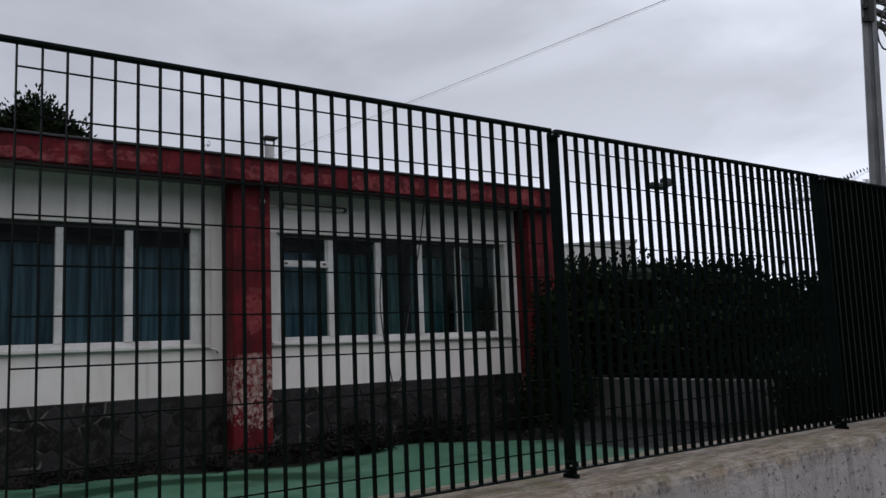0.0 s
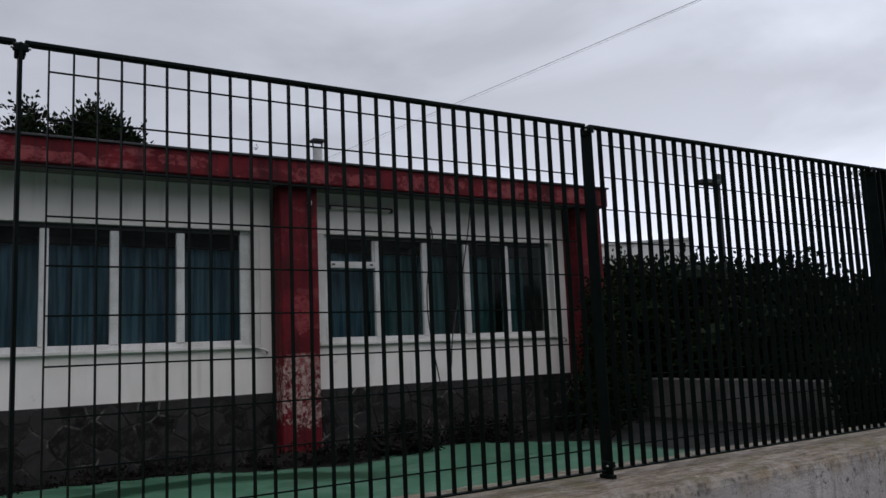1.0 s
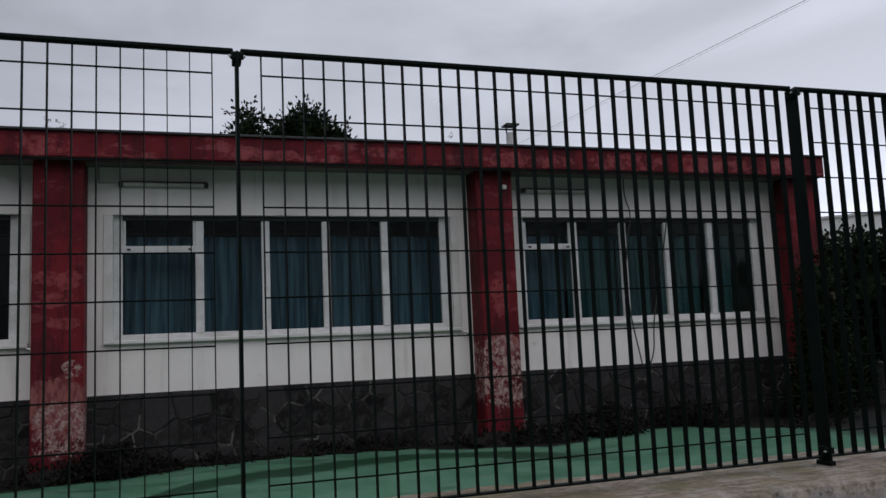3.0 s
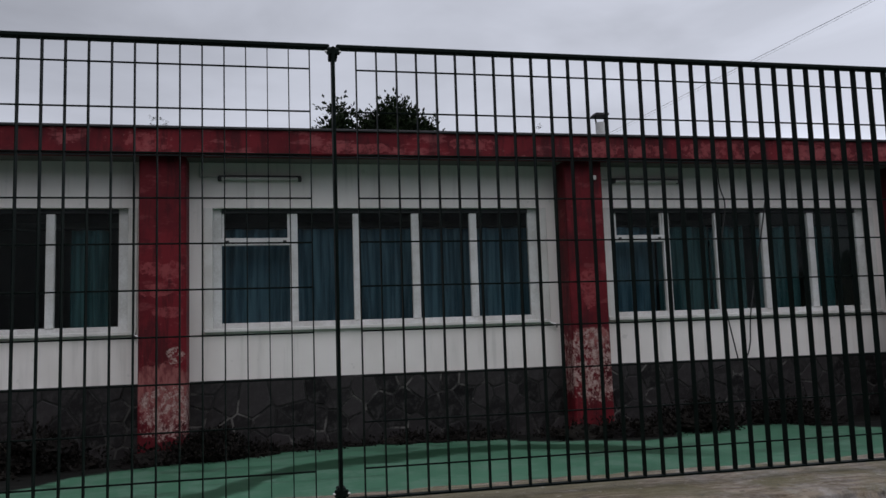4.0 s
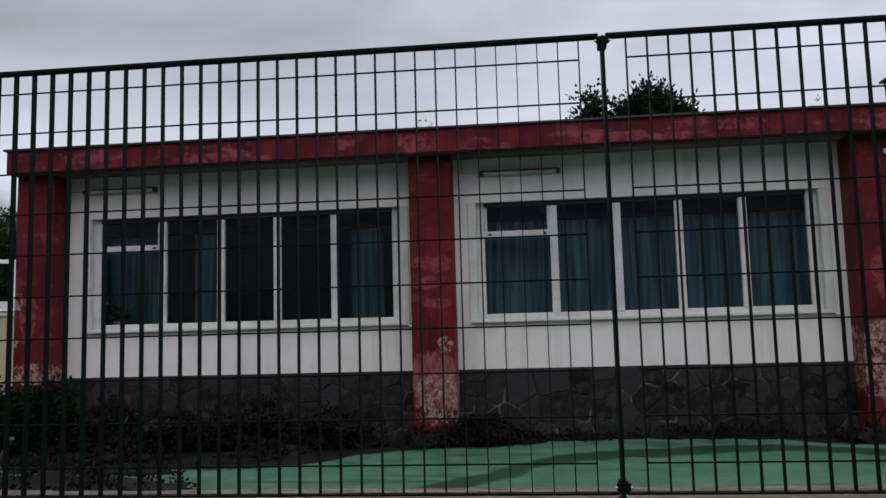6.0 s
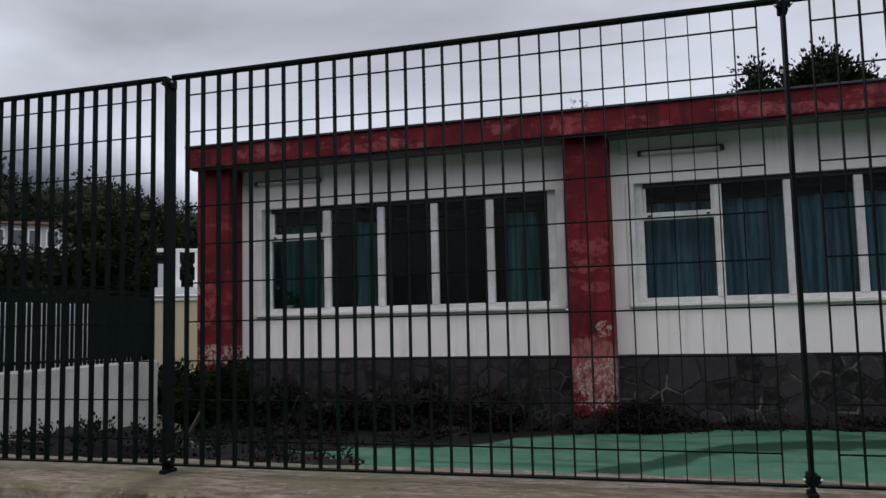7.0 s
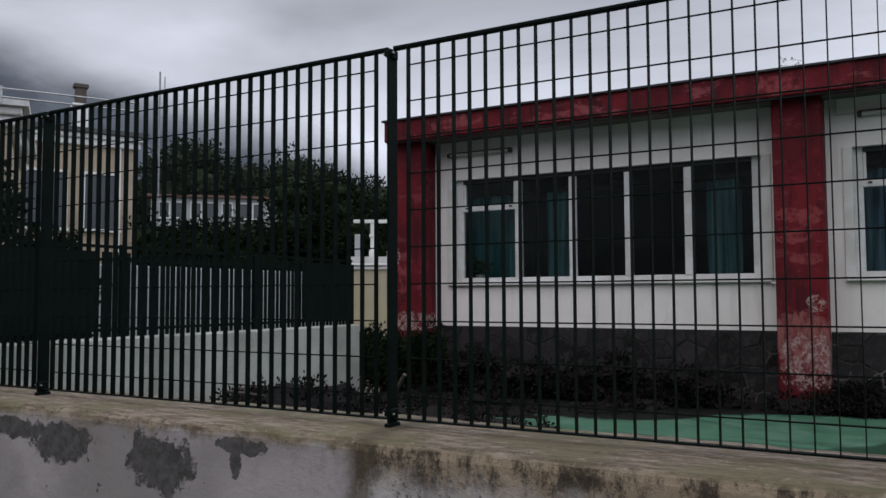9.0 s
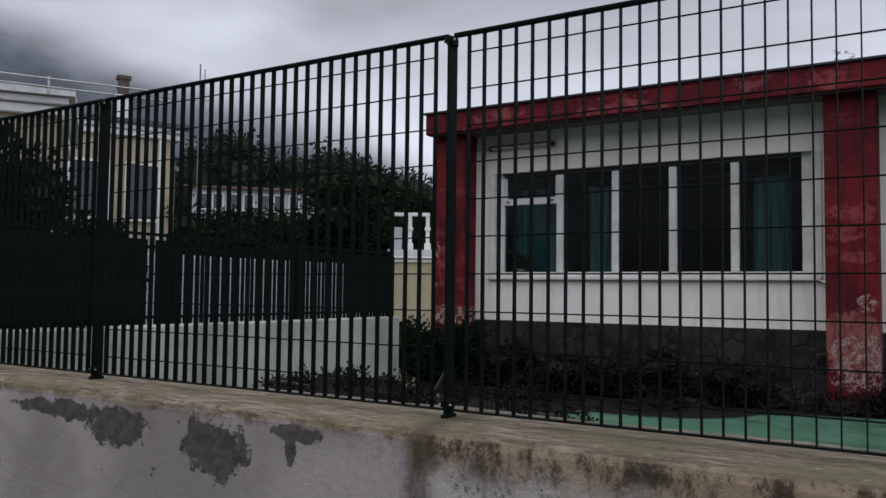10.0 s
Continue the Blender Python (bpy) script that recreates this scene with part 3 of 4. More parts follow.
def window(g0, mids, g1):
    f0, f1 = 6.375, 6.43
    a, b = g0 - 0.09, g1 + 0.11
    sides = boxes((a, g0, f0, f1, W_BOT, W_TOP - 0.002), (g1, b, f0, f1, W_BOT, W_TOP - 0.002), (g0, g1, f0, f1, W_BOT, W_BOT + 0.06), bevel=0.004)
    w = spart("window", sides, PVC, label="white five-light window with one small top vent")
    # Dark strip across the window head: shade under the lintel, modelled as a part.
    spart("head_shade_strip", boxes((g0 + 0.002, g1 - 0.002, WALL_Y + 0.06, f1, W_TOP - 0.050, W_TOP - 0.003), bevel=0.004), FLASHING, w, "dark strip standing in for shade under the lintel")
    for mx in mids:
        spart("mullion", boxes((mx - 0.042, mx + 0.042, f0 - 0.012, f1 - 0.012, W_BOT + 0.055, W_TOP - 0.054), bevel=0.005), PVC, w)
    edges = [g0] + [q for mx in mids for q in (mx - 0.035, mx + 0.035)] + [g1]
    lights = list(zip(edges[0::2], edges[1::2]))
    l0, l1 = lights[0]
    spart("transom", boxes((l0 - 0.01, l1 + 0.01, f0 - 0.016, f1 - 0.016, 2.497, 2.575), bevel=0.004), PVC, w)
    for hx in (l0 + 0.06, l1 - 0.06):
        spart("hinge", boxes((hx - 0.018, hx + 0.018, f0 - 0.026, f0 - 0.014, 2.528, 2.548)), BLACK, w)
    for v0 in (l0 + 0.004, l1 - 0.03):
        spart("vent_frame", boxes((v0, v0 + 0.026, f0 + 0.01, f1 - 0.01, 2.58, W_TOP - 0.05)), PVC, w)
    for i, (p0, p1) in enumerate(lights):
        spans = ((W_BOT + 0.05, 2.5), (2.57, W_TOP - 0.04)) if i == 0 else ((W_BOT + 0.05, W_TOP - 0.04),)
        for z0, z1 in spans:
            pane = spart("pane", boxes((p0 - 0.01, p1 + 0.01, 6.405, 6.409, z0, z1)), GLASS, w)
            pane.visible_shadow = False
    spart("sill", boxes((a - 0.08, b + 0.08, WALL_Y - 0.05, 6.38, W_BOT - 0.035, W_BOT + 0.004), bevel=0.006), TRIM, w, "white stone window sill")
    for q0, q1 in ((a - 0.085, a + 0.004), (b - 0.004, b + 0.085)):
        spart("surround", boxes((q0, q1, WALL_Y - 0.016, 6.37, W_BOT + 0.006, W_TOP - 0.002), bevel=0.004), TRIM, w)
    spart("shutter_stay", rods(((b + 0.02, WALL_Y - 0.02, W_BOT - 0.02), (b + 0.13, WALL_Y - 0.06, W_BOT - 0.06), 0.012), ((b + 0.13, WALL_Y - 0.06, W_BOT - 0.06), (b + 0.15, WALL_Y - 0.02, W_BOT - 0.09), 0.012), sides=6), STEEL, w, "grey metal shutter stay")
    return lights


all_lights = [window(*w) for w in WINDOWS]


# plinth of broken basalt slabs bedded in mortar
def clip_cell(poly, px, py, qx, qy, gap):
    """The part of a polygon nearer to p than to q, kept a joint's half width away."""
    mx, my, nx, ny = (px + qx) / 2, (py + qy) / 2, qx - px, qy - py
    length = math.hypot(nx, ny)
    nx, ny = nx / length, ny / length
    out = []
    dist = [(x - mx) * nx + (y - my) * ny + gap for x, y in poly]
    for i in range(len(poly)):
        j = (i + 1) % len(poly)
        if dist[i] <= 0:
            out.append(poly[i])
        if (dist[i] <= 0) != (dist[j] <= 0):
            s = dist[i] / (dist[i] - dist[j])
            out.append((poly[i][0] + s * (poly[j][0] - poly[i][0]), poly[i][1] + s * (poly[j][1] - poly[i][1])))
    return out


BAYS = ((-5.485, -1.49), (-1.025, 3.005), (3.46, 7.305))
stone_cells, plinths_of = [], []
rng = random.Random(5)
for b0, b1 in BAYS:
    seeds = []
    tries = 0
    while len(seeds) < 62 and tries < 5000:
        tries += 1
        s = (rng.uniform(b0, b1), rng.uniform(GROUND_Z, 1.09))
        if all(math.hypot(s[0] - o[0], (s[1] - o[1]) * 1.25) > 0.175 for o in seeds):
            seeds.append(s)
    for s in seeds:
        poly = [(b0, GROUND_Z), (b1, GROUND_Z), (b1, 1.082), (b0, 1.082)]
        for o in seeds:
            if o is not s and math.hypot(o[0] - s[0], o[1] - s[1]) < 1.2 and poly:
                poly = clip_cell(poly, *s, *o, 0.010)
        if len(poly) > 2:
            stone_cells.append((s, poly, len(plinths_of)))
    plinths_of.append(b0)

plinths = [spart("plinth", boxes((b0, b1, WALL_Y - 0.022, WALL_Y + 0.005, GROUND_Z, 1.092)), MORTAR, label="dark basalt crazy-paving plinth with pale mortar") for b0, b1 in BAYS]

# ---- things on and in the building ----
def strip_light(x):
    u = thing("strip_light", "thin unlit strip light fixed to the wall under the eaves", "lamp", "strip lights under the eaves", (x, WALL_Y, 3.165))
    # Black housing also stands in for the shadow gap above the diffuser.
    part("housing", boxes((-0.43, 0.43, -0.05, 0, 0.030, 0.066), bevel=0.006), BLACK, u, "black housing that doubles as the shadow gap")
    part("diffuser", boxes((-0.40, 0.40, -0.072, -0.012, 0.012, 0.046), bevel=0.012), AC_WHITE, u, "yellowed white plastic diffuser")
    for s in (-1, 1):
        part("end_cap", boxes((s * 0.415 - 0.02, s * 0.415 + 0.02, -0.076, -0.002, 0.006, 0.052), bevel=0.006), BLACK, u, "dark end cap")
    part("conduit", rods(((-0.44, -0.012, 0.05), (-0.62, -0.012, 0.05), 0.008), ((-0.62, -0.012, 0.05), (-0.62, -0.012, 0.24), 0.008), sides=6), AC_WHITE, u)


for ax in (-4.85, -0.305, 4.125):
    strip_light(ax)


# Tops stop low, so the dark gap above them stands in for shade.
def curtain(x0, x1, material, z0=1.45, z1=2.70, seed=0, y=6.62, label=""):
    """A hanging cloth with pleats that wander."""
    bm = bmesh.new()
    n, rows = max(12, int((x1 - x0) / 0.018)), []
    for zi in range(7):
        z = z0 + (z1 - z0) * zi / 6
        row = []
        for i in range(n + 1):
            x = x0 + (x1 - x0) * i / n
            ph = x * 36 + 3.4 * noise.noise(Vector((x * 3 + seed, z * 0.5, seed)))
            row.append(bm.verts.new((x + 0.012 * noise.noise(Vector((z, seed, x))), y + 0.034 * math.sin(ph) + 0.02 * noise.noise(Vector((x * 5, z, seed + 9))), z)))
        rows.append(row)
    for a, b in zip(rows[:-1], rows[1:]):
        for k in range(n):
            bm.faces.new((a[k], a[k + 1], b[k + 1], b[k]))
    for f in bm.faces:
        f.smooth = True
    ob = solid("curtain", bm, material, label, "curtain", "curtains behind the windows")
    th = ob.modifiers.new("cloth", "SOLIDIFY")
    th.thickness = 0.003
    return ob


L = all_lights
drawn, parted = "pleated cloth curtain drawn across a school window", "gathered teal curtain hanging at a dark window light"
for i, (c0, c1, cm) in enumerate((
        (L[0][0][0] - 0.1, L[0][0][1] - 0.02, TEAL), (L[0][1][0] + 0.24, L[0][1][1] - 0.06, TEAL), (L[0][4][0] + 0.12, L[0][4][1] - 0.15, TEAL),
        (L[1][0][0] - 0.1, L[1][1][1] + 0.03, BLUE), (L[1][2][0] - 0.02, L[1][2][1] + 0.03, BLUE), (L[1][3][0] + 0.06, L[1][4][1] + 0.1, BLUE),
        (L[2][0][0] - 0.1, L[2][0][1] + 0.0, BLUE), (L[2][1][0] - 0.02, L[2][1][1] + 0.02, TEAL), (L[2][2][0] - 0.0, L[2][2][1] - 0.12, TEAL), (L[2][3][0] - 0.05, L[2][3][1] + 0.02, TEAL), (L[2][4][0] + 0.02, L[2][4][1] - 0.2, TEAL))):
    curtain(c0, c1, cm, seed=i * 3.7, label=("blue " if cm is BLUE else "teal ") + drawn if c1 - c0 > 0.55 else parted)
for i, (g0, _, g1) in enumerate(WINDOWS):
    rail = solid("curtain_rail", rods(((g0 - 0.15, 6.62, 2.712), (g1 + 0.15, 6.62, 2.712), 0.010)), BLACK, "thin dark curtain rail behind a window", "curtain rail")


def hanging_cable(points, name_label):
    c = bpy.data.curves.new("cable", "CURVE")
    c.dimensions, c.bevel_depth, c.bevel_resolution = "3D", 0.008, 2
    s = c.splines.new("NURBS")
    s.points.add(len(points) - 1)
    for p, q in zip(s.points, points):
        p.co = (*q, 1)
    s.use_endpoint_u, s.order_u = True, 3
    c.materials.append(BLACK)
    return tagged(new("cable", c), name_label, "cable", "loose cables on the front wall")


hanging_cable([(5.03, 6.2, 3.35), (5.04, 6.24, 3.15), (5.15, 6.26, 2.93), (5.06, 6.26, 2.6), (5.00, 6.26, 2.1), (5.03, 6.24, 1.66), (5.10, 6.24, 1.30), (5.15, 6.24, 1.05)], "loose black cable hanging down the white wall")
hanging_cable([(5.69, 6.2, 3.35), (5.68, 6.25, 3.05), (5.63, 6.27, 2.75), (5.53, 6.27, 2.3), (5.39, 6.25, 1.8), (5.33, 6.24, 1.5), (5.32, 6.24, 1.20), (5.23, 6.24, 1.05)], "loose black cable hanging down the white wall")
clip_box = solid("junction_box", boxes((3.33, 3.38, PILLAR_Y - 0.03, PILLAR_Y, 3.155, 3.205), bevel=0.006), AC_WHITE, "tiny white junction box on a red pillar", "junction box")

flue = thing("roof_flue", "short grey roof flue with a dark flat cowl", "flue", at=(4.48, 8.3, 3.639))
part("pipe", rods(((0, 0, 0), (0, 0, 0.82), 0.07), sides=14), FLUE, flue)
part("cowl", boxes((-0.10, 0.10, -0.10, 0.10, 0.92, 0.945), (-0.07, 0.07, -0.07, 0.07, 0.945, 0.955)), BLACK, flue, "dark flat cowl")
for sx in (-0.06, 0.06):
    part("cowl_leg", rods(((sx, 0, 0.80), (sx * 1.3, 0, 0.94), 0.012), sides=6), BLACK, flue)


# ---- plants ----
def leaf_into(verts, faces, p, d, up, size, wide=0.45):
    side = d.cross(up)
    if side.length < 1e-4:
        side = Vector((1, 0, 0))
    side.normalize()
    i = len(verts)
    verts += [p, p + d * size * 0.5 + side * size * wide * 0.5, p + d * size, p + d * size * 0.5 - side * size * wide * 0.5]
    faces.append((i, i + 1, i + 2, i + 3))


def unit(a):
    return a / np.maximum(np.linalg.norm(a, axis=1, keepdims=True), 1e-6)


def crown_mesh(name, lobes, count, size, seed, material, sprays=0, core=0.0, wide=0.6):
    """Leaves in clumps over many lobes (centre, radii), a shaded tangle inside them, and sprays that poke out of the outline."""
    r = np.random.RandomState(seed)
    area = np.array([l[1][0] * l[1][2] for l in lobes])
    share = np.maximum(4, (count / 18 * area / area.sum()).astype(int))
    base, out = [], []
    for (c, rad), n in zip(lobes, share):
        d = unit(r.normal(size=(n, 3)))
        k = r.uniform(0.72, 1.06, size=(n, 1))
        base.append(np.array(c) + d * np.array(rad) * k)
        out.append(d)
    base, out = np.repeat(np.concatenate(base), 18, 0), np.repeat(np.concatenate(out), 18, 0)
    off = unit(r.normal(size=base.shape)) * r.uniform(0, 2.2, size=(len(base), 1)) * size
    if sprays:
        pick = r.randint(len(lobes), size=sprays)
        d = unit(r.normal(size=(sprays, 3)) + np.array((0, 0, 0.9)))
        p = np.array([lobes[q][0] for q in pick]) + d * np.array([lobes[q][1] for q in pick])
        along = np.tile(np.arange(16) * 0.22 * size, sprays)[:, None]
        base = np.concatenate([base, np.repeat(p, 16, 0) + np.repeat(d, 16, 0) * along])
        out = np.concatenate([out, np.repeat(d, 16, 0)])
        off = np.concatenate([off, unit(r.normal(size=(sprays * 16, 3))) * size * 0.45])
    p = base + off
    d = unit(unit(off) + out * 0.5 + np.array((0, 0, 0.25)))
    side = unit(np.cross(d, unit(r.normal(size=d.shape))))
    ln = size * r.uniform(0.6, 1.25, size=(len(p), 1))
    quads = np.stack([p, p + d * ln * 0.5 + side * ln * wide / 2, p + d * ln, p + d * ln * 0.5 - side * ln * wide / 2], 1).reshape(-1, 3)
    verts = quads.tolist()
    faces = np.arange(len(quads)).reshape(-1, 4).tolist()
    if core:
        ball = bmesh.new()
        bmesh.ops.create_icosphere(ball, subdivisions=3, radius=1)
        for c, rad in lobes:
            i = len(verts)
            for v in ball.verts:
                k = core * (1 + 0.30 * noise.noise(v.co * 2.1 + Vector(c)) + 0.22 * noise.noise(v.co * 6.0 + Vector(c)))
                verts.append((c[0] + v.co.x * rad[0] * k, c[1] + v.co.y * rad[1] * k, c[2] + v.co.z * rad[2] * k))
            faces += [tuple(i + v.index for v in f.verts) for f in ball.faces]
        ball.free()
    me = bpy.data.meshes.new(name)
    me.from_pydata(verts, [], faces)
    me.materials.append(material)
    return me


def trunk_bm(height, r0, lobes, seed):
    bm = bmesh.new()
    r = random.Random(seed)
    p, pts = Vector((0, 0, 0)), []
    for k in range(6):
        pts.append((p.copy(), r0 * (1 - 0.13 * k)))
        p = p + Vector((r.uniform(-0.08, 0.08), r.uniform(-0.08, 0.08), height / 5))
    for (a, ra), (b, rb) in zip(pts[:-1], pts[1:]):
        rod_into(bm, a, b, ra, 9, rb)
    for c, _ in lobes:
        rod_into(bm, pts[3][0], Vector(c), r0 * 0.45, 6, r0 * 0.12)
    return bm


def tree_lobes(spread, z0, z1, n, seed, flat=0.8):
    r = random.Random(seed)
    out = []
    for k in range(n):
        a, q = r.uniform(0, math.tau), r.uniform(0.15, 0.75)
        z = r.uniform(z0, z1)
        rad = spread * r.uniform(0.32, 0.5)
        out.append(((math.cos(a) * spread * q, math.sin(a) * spread * q, z), (rad, rad, rad * flat)))
    return out


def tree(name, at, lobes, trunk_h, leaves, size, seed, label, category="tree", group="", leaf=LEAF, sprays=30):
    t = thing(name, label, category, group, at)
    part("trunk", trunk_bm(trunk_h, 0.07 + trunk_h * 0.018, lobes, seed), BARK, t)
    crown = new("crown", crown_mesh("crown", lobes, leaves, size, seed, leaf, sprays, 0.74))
    crown.parent = t
    return t


# the tree that rises behind the roof
tree("evergreen_tree", (2.44, 18.0, -0.18), [((-1.45, 0, 6.4), (0.36, 0.5, 0.42)), ((-0.95, 0.1, 6.9), (0.34, 0.5, 0.74)), ((-0.5, 0.2, 6.35), (0.5, 0.7, 0.62)), ((-0.1, 0, 6.82), (0.42, 0.6, 0.58)),
      ((0.55, 0, 6.95), (0.6, 0.8, 0.85)), ((1.0, 0.1, 6.72), (0.5, 0.7, 0.75)), ((1.45, -0.1, 6.3), (0.36, 0.6, 0.72)), ((0, 0, 5.4), (1.5, 1.3, 1.15))], 5.2, 22000, 0.12, 3, "dark bushy evergreen tree rising behind the flat roof", sprays=26)

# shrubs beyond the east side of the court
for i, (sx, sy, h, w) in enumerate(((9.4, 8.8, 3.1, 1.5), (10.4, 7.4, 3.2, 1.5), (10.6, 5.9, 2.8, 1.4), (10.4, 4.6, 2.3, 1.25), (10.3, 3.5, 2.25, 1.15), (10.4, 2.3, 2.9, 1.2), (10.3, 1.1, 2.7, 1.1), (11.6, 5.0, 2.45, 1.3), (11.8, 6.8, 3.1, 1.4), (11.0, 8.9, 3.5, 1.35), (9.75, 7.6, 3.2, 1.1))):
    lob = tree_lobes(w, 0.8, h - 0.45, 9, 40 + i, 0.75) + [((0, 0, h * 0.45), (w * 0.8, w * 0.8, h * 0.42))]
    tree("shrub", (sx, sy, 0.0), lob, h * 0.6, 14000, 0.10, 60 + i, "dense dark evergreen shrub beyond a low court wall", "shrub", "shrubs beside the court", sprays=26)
solid("wall_east", boxes((8.95, 9.2, 0.295, 12, -0.02, 0.92), bevel=0.012), SHADED_CONCRETE, "low concrete wall at the side of the court, coloured dark for shade", "wall", kind="structure")

# the low side wall to the west with a green railing on it
solid("wall_west", boxes((-5.85, -5.62, 0.295, 4.86, -0.02, 1.15), bevel=0.015), CONCRETE, "low pale concrete wall at the side of the court", "wall", kind="structure")
railing = thing("railing", "dark green steel railing on the low court wall", "railing", at=(-5.73, 2.55, 1.148))
picket = mesh_of("picket", boxes((-0.004, 0.004, -0.018, 0.018, 0.0, 0.66)), FENCE)
rail_post = mesh_of("railing_post", boxes((-0.02, 0.02, -0.02, 0.02, 0.0, 0.72)), FENCE)
for k in range(81):
    child("picket", picket, railing, (0, -2.2 + k * 0.0565, 0))
for k in range(4):
    child("railing_post", rail_post, railing, (0.0, -2.22 + k * 1.49, 0))
for z in (0.06, 0.60, 0.70):
    part("rail", boxes((-0.012, 0.012, -2.24, 2.30, z - 0.012, z + 0.012)), FENCE, railing)
for y0, y1 in ((1.42, 2.28), (-2.22, -0.98)):
    part("board", boxes((0.022, 0.03, y0, y1, 0.05, 0.66)), FENCE, railing, "dark sheet board tied to the railing")

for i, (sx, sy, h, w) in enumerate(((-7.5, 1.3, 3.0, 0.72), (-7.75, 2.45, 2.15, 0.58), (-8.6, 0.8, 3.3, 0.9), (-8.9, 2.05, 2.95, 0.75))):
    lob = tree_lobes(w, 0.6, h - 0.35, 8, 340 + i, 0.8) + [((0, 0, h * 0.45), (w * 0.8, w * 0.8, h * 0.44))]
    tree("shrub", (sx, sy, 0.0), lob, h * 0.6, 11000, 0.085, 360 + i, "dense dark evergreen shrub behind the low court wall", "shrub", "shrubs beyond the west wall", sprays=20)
solid("wall_neighbour", boxes((-9.9, -9.65, 3.2, 10.5, -0.02, 1.9), bevel=0.02), HOUSE_GREY, "pale concrete wall of the neighbouring yard", "wall", kind="structure")
for i, (sx, sy, h, w) in enumerate(((8.3, 0.9, 1.0, 0.5), (8.4, 1.8, 1.05, 0.55), (8.35, 2.6, 0.9, 0.45), (8.5, 6.6, 0.95, 0.45))):
    lob = tree_lobes(w, 0.25, h - 0.2, 6, 440 + i, 0.8) + [((0, 0, h * 0.45), (w * 0.8, w * 0.8, h * 0.45))]
    tree("shrub", (sx, sy, 0.35), lob, h * 0.6, 5000, 0.07, 460 + i, "low dark shrub against the east court wall", "shrub", "low shrubs at the court edge", sprays=12)

tree("shrub", (7.32, 5.62, 0.36), [((0, 0, 0.5), (0.42, 0.3, 0.5)), ((0.05, 0.05, 1.1), (0.34, 0.26, 0.45)), ((0.1, 0.1, 1.6), (0.24, 0.2, 0.35)), ((-0.2, 0, 0.35), (0.35, 0.3, 0.35))], 1.5, 9000, 0.055, 23,
     "dark evergreen shrub growing up against the corner pillar", "shrub", sprays=10)

# garden waste heaped inside the fence
heap = thing("brush_heap", "low heap of dark cut twigs and leaves on the court", "brush heap", at=(-4.45, 2.5, 0.36))
heap_ob = new("foliage", crown_mesh("foliage", [((-0.55, 0.1, 0.10), (0.6, 0.5, 0.26)), ((0.1, -0.1, 0.14), (0.7, 0.5, 0.33)), ((0.85, 0.3, 0.08), (0.6, 0.5, 0.20)), ((1.4, 0.5, 0.05), (0.5, 0.4, 0.14))], 10000, 0.035, 8, LEAF_LITTER, 0, 0.85))
heap_ob.parent = heap
rr = random.Random(12)
for k in range(14):
    a = Vector((rr.uniform(-0.9, 0.9), rr.uniform(-0.5, 0.5), rr.uniform(0.1, 0.34)))
    d = Vector((rr.uniform(-1, 1), rr.uniform(-0.6, 0.6), rr.uniform(-0.1, 0.16))).normalized()
    part("stick", rods((a, a + d * rr.uniform(0.4, 0.9), rr.uniform(0.008, 0.016)), sides=5), BARK, heap)
solid("plank", boxes((-4.75, -3.95, 3.55, 3.67, 0.375, 0.40), bevel=0.003), CONCRETE, "pale weathered plank lying on the court", "plank")
shrub_l = [((0, 0, 0.3), (0.42, 0.35, 0.32)), ((-0.22, 0, 0.45), (0.25, 0.25, 0.25)), ((0.2, 0.05, 0.42), (0.25, 0.25, 0.22))]
tree("shrub", (-5.72, 5.55, 0.36), shrub_l, 0.35, 5000, 0.05, 21, "small dark shrub at the foot of a red pillar", "shrub", sprays=5)
tree("shrub", (-5.38, 5.72, 0.36), [((0, 0, 0.28), (0.30, 0.24, 0.34)), ((0.12, 0, 0.5), (0.2, 0.18, 0.2))], 0.3, 4200, 0.045, 27, "small dark shrub at the foot of a red pillar", "shrub", sprays=4)
for k, (wx, wy) in enumerate(((-1.35, 5.95), (-1.22, 5.93), (2.7, 5.95))):
    weed = new("roof_weed", crown_mesh("roof_weed", [((0, 0, 0.05), (0.03, 0.03, 0.06))], 60, 0.012, 90 + k, LEAF_DEAD, 3))
    weed.location = (wx, wy, 3.639)
    tagged(weed, "tiny dry weed growing on the roof edge", "weed", "weeds on the roof edge")

# straggling weeds in the silt along the plinth
for i, (wx, wy, wh, ww) in enumerate(((-4.75, 5.75, 0.50, 0.42), (-4.0, 5.70, 0.42, 0.45), (-3.2, 5.72, 0.50, 0.48), (-2.35, 5.78, 0.42, 0.42), (-0.78, 5.88, 0.32, 0.30), (4.3, 5.85, 0.34, 0.42), (5.6, 5.95, 0.26, 0.38))):
    lob = tree_lobes(ww, 0.06, wh - 0.12, 8, 520 + i, 0.6) + [((0, 0, 0.08), (ww * 1.2, 0.25, 0.16))]
    weeds = thing("weed_clump", "low dark straggling weeds at the foot of the plinth", "weeds", "weeds along the plinth", (wx, wy, 0.36))
    part("stems", rods(*[((q * 0.05, 0, -0.02), (q * ww * 0.35, 0.03 * (i % 3), wh * 0.7), 0.006) for q in (-2, -1, 0, 1, 2)], sides=5), BARK, weeds)
    leaves = new("leaves", crown_mesh("leaves", lob, 3600, 0.04, 540 + i, LEAF_LITTER, 12, 0.7))
    leaves.parent = weeds

